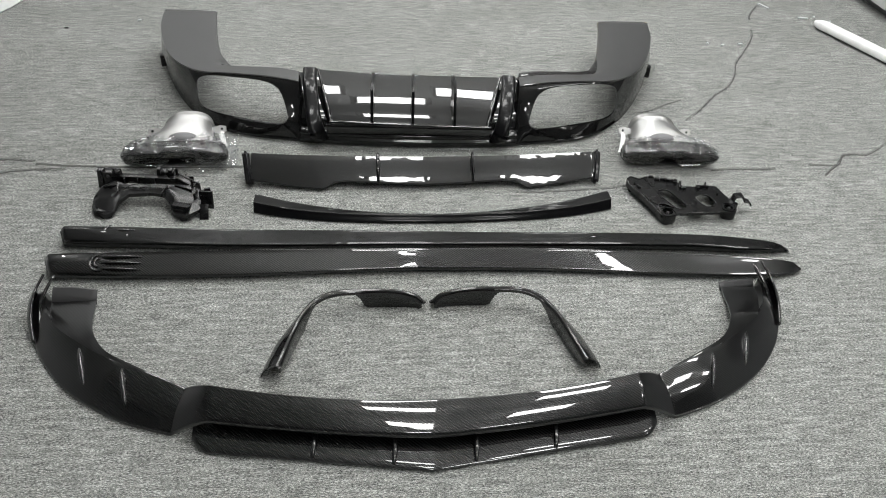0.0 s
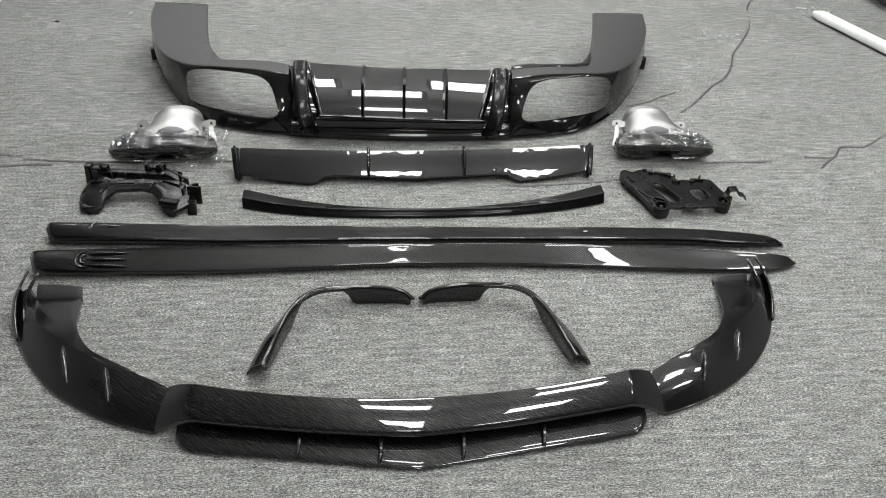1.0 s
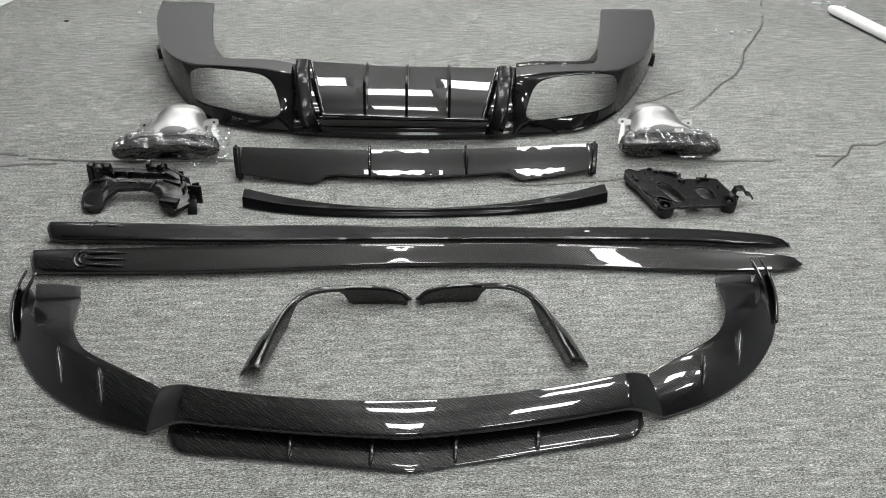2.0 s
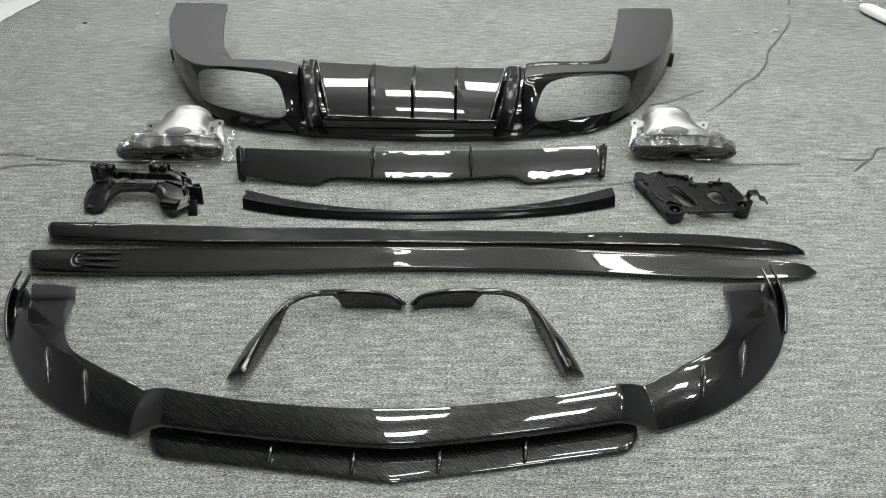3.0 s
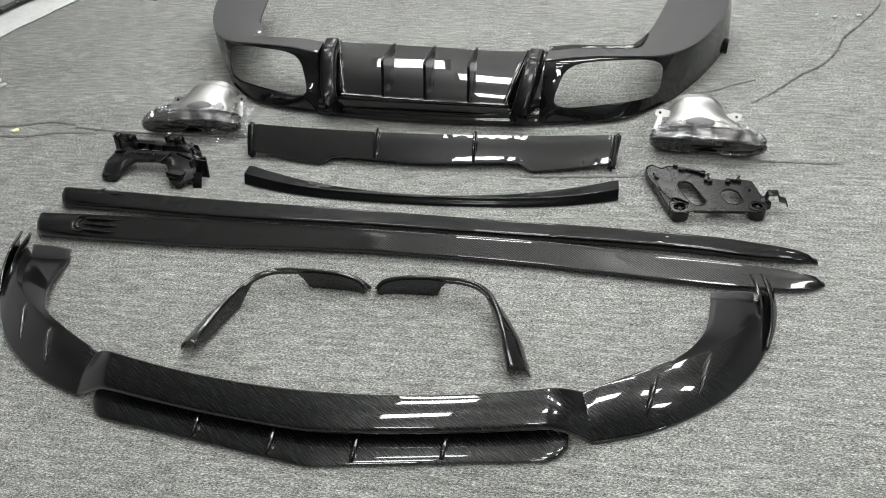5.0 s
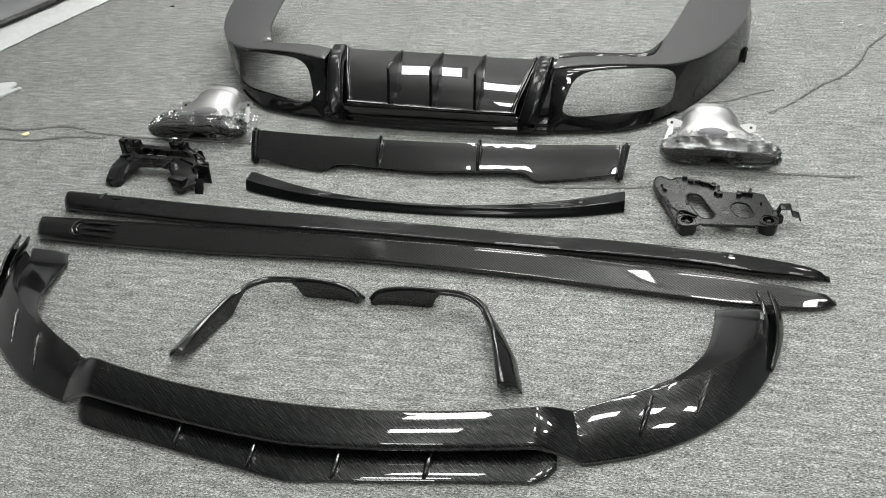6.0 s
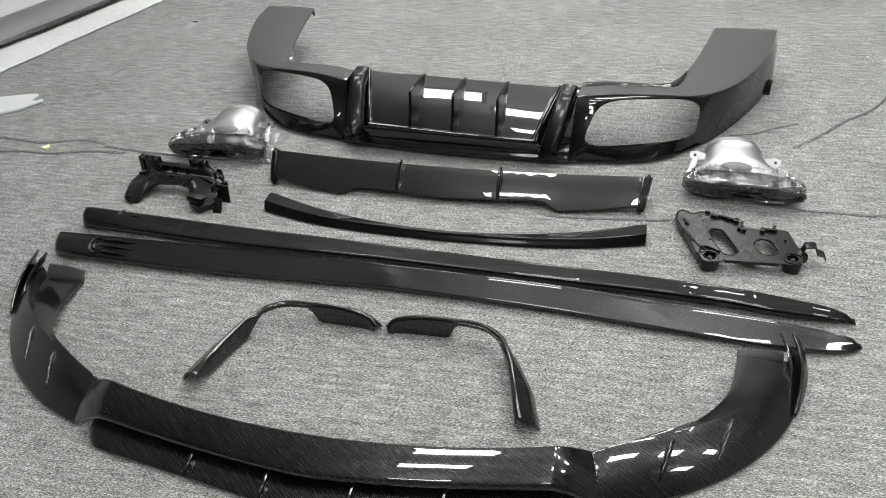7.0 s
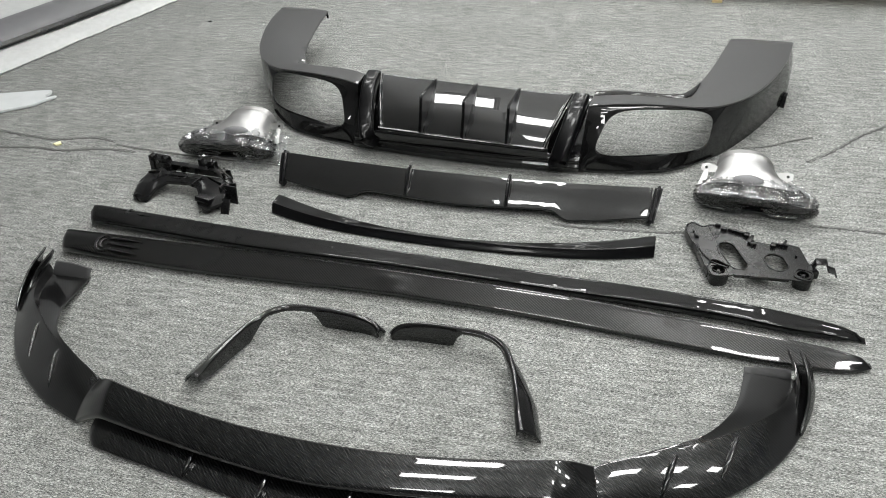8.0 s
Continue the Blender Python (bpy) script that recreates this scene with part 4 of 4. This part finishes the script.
def make_bracket_right():
    b = thing("mounting_bracket", "satin black plastic mounting plate with two large holes and clips", "bracket", (0.009, 0.026, -0.012), 0, "brackets")
    corners = [(0.651, 2.143), (0.666, 2.154), (0.690, 2.141), (0.715, 2.152), (0.752, 2.142), (0.812, 2.119), (0.819, 2.098), (0.871, 2.092), (0.888, 2.104), (0.927, 2.094), (0.940, 2.04), (0.950, 2.005), (0.946, 1.972), (0.920, 1.954),
               (0.892, 1.956), (0.764, 1.950), (0.742, 1.936), (0.716, 1.934), (0.702, 1.946), (0.674, 2.046), (0.662, 2.071), (0.647, 2.12)]
    part("plate", plate_with_holes(corners, [(0.7625, 2.026, 0.021, 0.070, 23), (0.866, 2.018, 0.024, 0.018, 18), (0.728, 1.961, 0.016, 0.0, 0), (0.926, 1.981, 0.014, 0.0, 0)], 0.043, 0.047), PLASTIC, b, smooth=False)

    def bar(name, pts, z, half_w=0.0018, half_h=0.006):
        part(name, sweep(spline([(x, y, z) for x, y in pts], 6 * len(pts)), half_w, half_h, 8, 5), PLASTIC, b)
    bar("edge_rim", ((0.651, 2.143), (0.647, 2.12), (0.662, 2.071), (0.674, 2.046), (0.702, 1.946)), 0.040, 0.002, 0.010)
    bar("edge_rim", ((0.764, 1.950), (0.82, 1.953), (0.892, 1.956)), 0.043, 0.0022, 0.005)
    bar("edge_rim", ((0.651, 2.143), (0.666, 2.154), (0.690, 2.141), (0.715, 2.152), (0.752, 2.142), (0.790, 2.128)), 0.045, 0.0016, 0.004)
    # a low step across the plate, and turned-up collars round both holes
    bar("rib", ((0.676, 2.062), (0.690, 2.020), (0.716, 1.986), (0.748, 1.972)), 0.0475, 0.0014, 0.003)
    bar("rib", ((0.706, 2.146), (0.722, 2.09), (0.731, 2.03)), 0.0472, 0.0022, 0.0016)
    for hx, hy, r, length, turn in ((0.7625, 2.026, 0.0225, 0.070, 23), (0.866, 2.018, 0.0255, 0.018, 18)):
        loop = []
        for j in range(33):
            a = 2 * math.pi * j / 32
            px, py = r * math.cos(a), r * math.sin(a) + math.copysign(length / 2, math.sin(a) + 1e-9)
            c, q = math.cos(radians(turn)), math.sin(radians(turn))
            loop.append((hx + c * px - q * py, hy + q * px + c * py, 0.0465))
        part("hole_collar", sweep(loop, 0.0016, 0.0022, 8, 3), PLASTIC, b)
    cup("socket", 0.728, 1.959, 0.024, 0.013, 0.049, 14, b)
    cup("socket", 0.927, 1.979, 0.0225, 0.013, 0.049, -14, b)
    bar("socket_rim", ((0.702, 1.948), (0.706, 1.988), (0.724, 1.994), (0.752, 1.976)), 0.049, 0.0016, 0.005)
    # clips along the rear edge
    for x, y, a, l, w in ((0.744, 2.134, -20, 0.016, 0.012), (0.778, 2.126, -18, 0.050, 0.007), (0.800, 2.118, -18, 0.012, 0.016), (0.809, 2.098, 72, 0.034, 0.008), (0.814, 2.080, -4, 0.016, 0.008),
                          (0.878, 2.088, -6, 0.040, 0.006), (0.890, 2.096, 66, 0.026, 0.006), (0.862, 2.082, 0, 0.012, 0.012), (0.728, 2.148, -8, 0.014, 0.006), (0.672, 2.092, -70, 0.014, 0.006)):
        part("clip", box((l, w, 0.011), 0.0015, pose(x, y, 0.050, 0, 0, a)), PLASTIC, b)
    for x, y, r in ((0.668, 2.112, 0.0035), (0.678, 2.088, 0.003), (0.915, 2.05, 0.003)):
        part("pin", cylinder(r, r * 0.8, 0.007, 10, pose(x, y, 0.049)), PLASTIC, b)
    # a bent strap stepping off the end
    rows = [[(x, y - 0.013, z), (x, y + 0.013, z)] for x, y, z in ((0.938, 2.010, 0.046), (0.950, 2.014, 0.047), (0.956, 2.017, 0.064), (0.980, 2.020, 0.064), (0.984, 2.012, 0.050), (1.000, 2.004, 0.050), (1.004, 2.003, 0.040))]
    shell("hook", rows, PLASTIC, b, 0.004)
    part("hook_web", box((0.030, 0.020, 0.022), 0.002, pose(0.948, 2.004, 0.034, 0, 0, 25)), PLASTIC, b)
    part("foot", box((0.020, 0.016, 0.032), 0.002, pose(0.664, 2.125, 0.029)), PLASTIC, b)
    part("foot", box((0.016, 0.014, 0.032), 0.002, pose(0.912, 2.07, 0.029)), PLASTIC, b)


def make_bracket_left():
    b = thing("mounting_bracket", "black plastic mounting bracket with legs, posts and clips", "bracket", (0, 0, 0), 0, "brackets")
    back_y = [(-0.975, 2.115), (-0.955, 2.150), (-0.92, 2.158), (-0.89, 2.138), (-0.80, 2.136), (-0.70, 2.128), (-0.655, 2.105)]
    back_z = [(-0.975, 0.024), (-0.955, 0.040), (-0.92, 0.049), (-0.80, 0.049), (-0.70, 0.049), (-0.655, 0.044)]
    front_y = [(-0.975, 2.074), (-0.960, 2.040), (-0.925, 2.026), (-0.905, 2.036), (-0.895, 2.072), (-0.870, 2.094), (-0.80, 2.098), (-0.768, 2.090), (-0.742, 2.058), (-0.728, 2.018), (-0.69, 2.008), (-0.655, 2.036)]
    front_z = [(-0.975, 0.012), (-0.960, 0.014), (-0.925, 0.016), (-0.905, 0.020), (-0.895, 0.034), (-0.870, 0.043), (-0.80, 0.044), (-0.768, 0.042), (-0.742, 0.036), (-0.728, 0.028), (-0.69, 0.024), (-0.655, 0.028)]
    rows = []
    for x in np.linspace(-0.975, -0.655, 65):
        yb, zb, yf, zf = (np.interp(x, *zip(*table)) for table in (back_y, back_z, front_y, front_z))
        hollow = 0.009 if abs(x + 0.845) < 0.03 else 0.0
        rows.append([(x, yb, zb - 0.012), (x, yb, zb), (x, yb - 0.016, zb), (x, yb * 0.62 + yf * 0.38 + 0.006, zb * 0.8 + zf * 0.2 - hollow), (x, yb * 0.5 + yf * 0.5, zb * 0.7 + zf * 0.3 - hollow), (x, yb * 0.36 + yf * 0.64, zb * 0.55 + zf * 0.45 + 0.004),
                     (x, yf + 0.010, zf + 0.003), (x, yf, zf), (x, yf + 0.001, zf - 0.011)])
    shell("saddle_plate", rows, PLASTIC, b, 0.003)
    for y, r in ((2.122, 0.022),):
        loop = [(-0.845 + 1.5 * r * math.cos(a), y + 0.7 * r * math.sin(a), 0.0495) for a in np.linspace(0, 2 * math.pi, 25)]
        part("hollow_rim", sweep(loop, 0.0014, 0.0018, 8, 3), PLASTIC, b)
    def slab(name, size, *at_):
        part(name, box(size, 0.0015, pose(*at_)), PLASTIC, b)
    slab("leg_block", (0.050, 0.046, 0.016), -0.706, 2.040, 0.036, -14, 4, -10)
    for sx, sy, sz, x, y, z, rz in ((0.003, 0.040, 0.012, -0.905, 2.118, 0.048, 10), (0.003, 0.050, 0.012, -0.768, 2.100, 0.048, -12), (0.060, 0.003, 0.010, -0.715, 2.112, 0.050, -24), (0.050, 0.003, 0.009, -0.925, 2.130, 0.047, 10)):
        slab("plate_rib", (sx, sy, sz), x, y, z, 0, 0, rz)
    slab("back_rail", (0.26, 0.004, 0.038), -0.825, 2.190, 0.032, 10, 0, -5)
    slab("rail_ledge", (0.24, 0.020, 0.004), -0.825, 2.178, 0.050, 0, 0, -5)
    for x in (-0.90, -0.86, -0.815, -0.72):
        slab("rail_web", (0.004, 0.026, 0.030), x, 2.176, 0.036, 0, 0, 8)
    slab("tower", (0.052, 0.030, 0.050), -0.945, 2.196, 0.036, 0, 0, -6)
    slab("tower_ear", (0.016, 0.024, 0.064), -0.972, 2.192, 0.038, 0, 6, -6)
    slab("tower_ear", (0.014, 0.022, 0.058), -0.917, 2.190, 0.036, 0, -6, -6)
    slab("clip_block", (0.050, 0.024, 0.022), -0.778, 2.190, 0.054, 0, 0, -4)
    slab("clip_jaw", (0.010, 0.018, 0.018), -0.795, 2.184, 0.068, 0, 0, -4)
    slab("clip_jaw", (0.010, 0.018, 0.018), -0.762, 2.182, 0.066, 0, 0, -4)
    slab("end_arm", (0.085, 0.005, 0.024), -0.705, 2.158, 0.044, 6, 4, -34)
    slab("end_arm", (0.070, 0.020, 0.004), -0.712, 2.150, 0.052, 0, 6, -34)
    def leg(name, top, low, z0, z1):
        bm = bmesh.new()
        a = [bm.verts.new((x, y, z1)) for x, y in top]
        c = [bm.verts.new((x, y, z0)) for x, y in low]
        bm.faces.new(a)
        bm.faces.new(c[::-1])
        for k in range(len(a)):
            bm.faces.new((a[k], c[k], c[(k + 1) % len(a)], a[(k + 1) % len(a)]))
        bmesh.ops.bevel(bm, geom=bm.edges[:], offset=0.002, segments=2, affect="EDGES")
        part(name, bm, PLASTIC, b)
    leg("leg_foot", [(-0.966, 2.072), (-0.954, 2.036), (-0.900, 2.036), (-0.898, 2.072)], [(-0.944, 2.044), (-0.940, 2.026), (-0.912, 2.030), (-0.912, 2.052)], 0.002, 0.022)
    leg("leg_foot", [(-0.736, 2.046), (-0.722, 2.016), (-0.688, 2.012), (-0.684, 2.046)], [(-0.712, 2.030), (-0.708, 2.008), (-0.690, 2.010), (-0.690, 2.034)], 0.002, 0.030)
    slab("end_plate", (0.040, 0.006, 0.056), -0.642, 2.072, 0.036, -8, 0, -6)
    slab("end_plate_hook", (0.020, 0.008, 0.014), -0.640, 2.088, 0.058, -8, 0, 20)
    slab("end_plate", (0.006, 0.030, 0.050), -0.674, 2.085, 0.034, 0, 0, -6)
    slab("prong", (0.026, 0.006, 0.046), -0.646, 2.034, 0.018, -35, 0, 0)
    slab("prong", (0.010, 0.006, 0.030), -0.678, 2.044, 0.016, -35, 0, 0)
    for x, y, z, rx in ((-0.965, 2.172, 0.068, 10), (-0.930, 2.182, 0.064, -8), (-0.800, 2.200, 0.062, 6), (-0.745, 2.186, 0.060, -10), (-0.690, 2.128, 0.062, 12)):
        slab("prong", (0.007, 0.006, 0.022), x, y, z, rx, 0, 0)
    for x, y in ((-0.948, 2.178), (-0.778, 2.176), (-0.655, 2.075)):
        part("pin", cylinder(0.0045, 0.004, 0.004, 10, pose(x, y, 0.052, 70, 0, 0)), GREY_PLASTIC, b)


make_bracket_right()
make_bracket_left()


# ---- packing and scraps ----
def make_foam_sheet():
    f = thing("foam_sheet", "wide white packing-foam sheet lying on the carpet", "packing foam")
    rng = random.Random(3)
    rows = []
    for k in np.linspace(-0.5, 1.7, 120):
        ex, ey = -2.04 + 0.345 * k, 2.766 + k
        w = 0.003 * math.sin(11 * k) + 0.0025 * math.sin(29 * k + 1) + rng.uniform(-0.003, 0.003)
        ex += w
        rows.append([(ex + 0.006, ey, 0.001), (ex + 0.010, ey, 0.007), (ex - 0.004, ey + 0.002, 0.016), (ex - 0.022, ey + 0.008, 0.024), (ex - 0.06, ey + 0.02, 0.031 + 0.3 * w), (ex - 0.2, ey + 0.06, 0.038 + 0.3 * w), (ex - 0.5, ey + 0.16, 0.038), (ex - 0.95, ey + 0.3, 0.036), (ex - 0.96, ey + 0.3, 0.001)])
    part("sheet", grid(rows), FOAM, f)
    p = thing("primed_panel", "long grey primed body panel resting on the foam sheet", "car part")
    rows = []
    for k in np.linspace(-0.4, 1.3, 30):
        ex, ey = -2.185 + 0.36 * k + 0.02 * math.sin(2.5 * k), 2.86 + k
        rows.append(spline([(ex + 0.02, ey, 0.040), (ex + 0.025, ey, 0.055), (ex + 0.005, ey, 0.082), (ex - 0.06, ey + 0.02, 0.105), (ex - 0.14, ey + 0.04, 0.10), (ex - 0.15, ey + 0.05, 0.042)], 16))
    part("skin", grid(rows), PANEL, p)
    # black strip along the panel's lower edge
    rows = [[(x + 0.014, y, z + 0.001) for x, y, z in ((r[0][0], r[0][1], 0.041), (r[0][0] + 0.004, r[0][1], 0.052), (r[0][0] - 0.004, r[0][1], 0.066))] for r in rows]
    shell("lower_strip", rows, PLASTIC, p, 0.003, "black lower strip")


def make_scraps():
    o = [(-2.05, 2.42), (-1.9, 2.445), (-1.794, 2.462), (-1.70, 2.533), (-1.684, 2.566), (-1.655, 2.610), (-1.664, 2.622), (-1.690, 2.598), (-1.700, 2.608), (-1.695, 2.64), (-1.713, 2.660), (-1.735, 2.655), (-1.80, 2.632), (-1.9, 2.598), (-2.05, 2.56)]
    part("foam_offcut", prism(o, 0.001, 0.010, 0.003), PAPER)
    tagged(bpy.data.objects["foam_offcut"], "torn white foam offcut lying on the carpet", "packing foam")
    path = spline([(1.915, 3.50, 0.024), (1.945, 3.44, 0.026), (2.03, 3.21, 0.026), (2.13, 2.93, 0.026), (2.22, 2.68, 0.026)], 24)
    tube = part("foam_tube", sweep(path, [0.012, 0.025, 0.028, 0.027, 0.028, 0.027], [0.012, 0.020, 0.019, 0.020, 0.019, 0.020], 16, 3.6), TUBE_FOAM)
    tagged(tube, "white foam packing tube lying on the carpet", "packing foam")
    slab = part("foam_block", box((0.5, 0.9, 0.09), 0.012, pose(2.53, 4.02, 0.10)), FOAM)
    tagged(slab, "white foam block resting on a grey base", "packing foam")
    base = part("block_base", box((0.40, 0.8, 0.054), 0.004, pose(2.55, 4.02, 0.028)), PANEL)
    tagged(base, "low grey base under the foam block", "base")
    pal = thing("pallet", "pale wooden pallet standing on block feet", "pallet", (0.76, 3.93, 0))
    for x in (-0.75, 0.0, 0.75):
        for y in (0.03, 0.5):
            part("foot", box((0.042, 0.05, 0.10), 0.002, pose(x, y, 0.05)), PALLET, pal)
    for k in range(6):
        part("board", box((1.7, 0.085, 0.018), 0.002, pose(0, 0.06 + k * 0.1, 0.111)), PALLET, pal)
    chip = part("paper_scrap", prism([(-1.437, 2.292), (-1.418, 2.284), (-1.405, 2.296), (-1.42, 2.312)], 0.001, 0.007, 0.001), YELLOW)
    tagged(chip, "small pale yellow scrap on the carpet", "scrap")
    for x, y, l, a in ((-1.15, 3.499, 0.016, 20), (1.772, 3.755, 0.07, 112), (1.907, 3.603, 0.045, -8), (1.391, 3.282, 0.02, 30), (1.479, 3.296, 0.018, 5), (2.02, 3.56, 0.02, 50), (1.33, 3.30, 0.01, 0), (1.97, 3.62, 0.014, 80)):
        crumb = part("foam_crumb", box((l, 0.009, 0.007), 0.002, pose(x, y, 0.0045, 0, 0, a)), PAPER)
        tagged(crumb, "tiny white foam crumb on the carpet", "scrap", group="foam crumbs")
    bit = part("dark_crumb", box((0.018, 0.008, 0.005), 0.002, pose(-1.433, 3.412, 0.004, 0, 0, 10)), PLASTIC)
    tagged(bit, "small dark crumb on the carpet", "scrap")


def make_seam(pts, width, seed):
    """A worn join in the carpet: a ragged dark gap between two slightly raised frayed lips."""
    rng = random.Random(seed)
    p = spline([(x, y, 0) for x, y in pts], max(24, 26 * len(pts)))
    n = len(p)
    drift = [noise.noise(Vector((0.35 * i, seed, 0))) for i in range(n)]
    worn = [max(0.0, 0.75 + 0.9 * noise.noise(Vector((0.17 * i, seed, 5)))) for i in range(n)]

    def ribbon(off, share, z):
        rows = []
        for i in range(n):
            dv = p[min(i + 1, n - 1)] - p[max(i - 1, 0)]
            dv /= np.linalg.norm(dv) + 1e-9
            nrm = np.array((-dv[1], dv[0], 0))
            q = p[i] + nrm * width * (0.7 * drift[i] + off)
            w = share * width * worn[i] * min(1, 0.1 + 7 * min(i, n - 1 - i) / n) * rng.uniform(0.55, 1.2) + 0.0002
            rows.append([q - nrm * w + np.array((0, 0, 0.0006)), q + np.array((0, 0, z)), q + nrm * w + np.array((0, 0, 0.0006))])
        return grid(rows)
    seam = part("carpet_seam", ribbon(0, 0.5, 0.0016), SEAM)
    tagged(seam, "dark frayed seam in the grey carpet", "carpet seam", kind="structure")
    part("frayed_lip", ribbon(0.75, 0.22, 0.003), FRAY, seam)


make_foam_sheet()
make_scraps()
SEAMS = [
    ([(1.007, 2.606), (1.091, 2.693), (1.188, 2.809), (1.27, 2.885), (1.335, 2.984), (1.385, 3.10), (1.46, 3.21), (1.555, 3.358), (1.60, 3.46)], 0.009),
    ([(1.64, 3.585), (1.655, 3.63), (1.70, 3.70), (1.75, 3.771)], 0.007),
    ([(0.82, 2.665), (0.90, 2.69), (0.97, 2.735), (1.04, 2.77)], 0.005),
    ([(0.30, 2.145), (0.384, 2.147), (0.514, 2.157), (0.60, 2.165), (0.667, 2.176)], 0.008),
    ([(0.98, 2.268), (1.05, 2.272), (1.14, 2.270), (1.21, 2.273)], 0.009),
    ([(1.336, 2.297), (1.386, 2.294), (1.44, 2.295), (1.47, 2.33), (1.498, 2.360), (1.542, 2.363), (1.585, 2.363), (1.705, 2.442)], 0.007),
    ([(1.363, 2.226), (1.40, 2.262), (1.435, 2.290)], 0.006),
    ([(-1.75, 2.350), (-1.544, 2.329), (-1.449, 2.325), (-1.324, 2.359), (-1.227, 2.345)], 0.010),
    ([(-1.75, 2.215), (-1.614, 2.241), (-1.493, 2.262), (-1.378, 2.262), (-1.247, 2.294), (-1.12, 2.296)], 0.009),
    ([(-1.22, 2.330), (-1.081, 2.316), (-0.941, 2.309), (-0.80, 2.307), (-0.568, 2.306), (-0.42, 2.300)], 0.006),
]
for k, (pts, width) in enumerate(SEAMS):
    make_seam(pts, width, k)
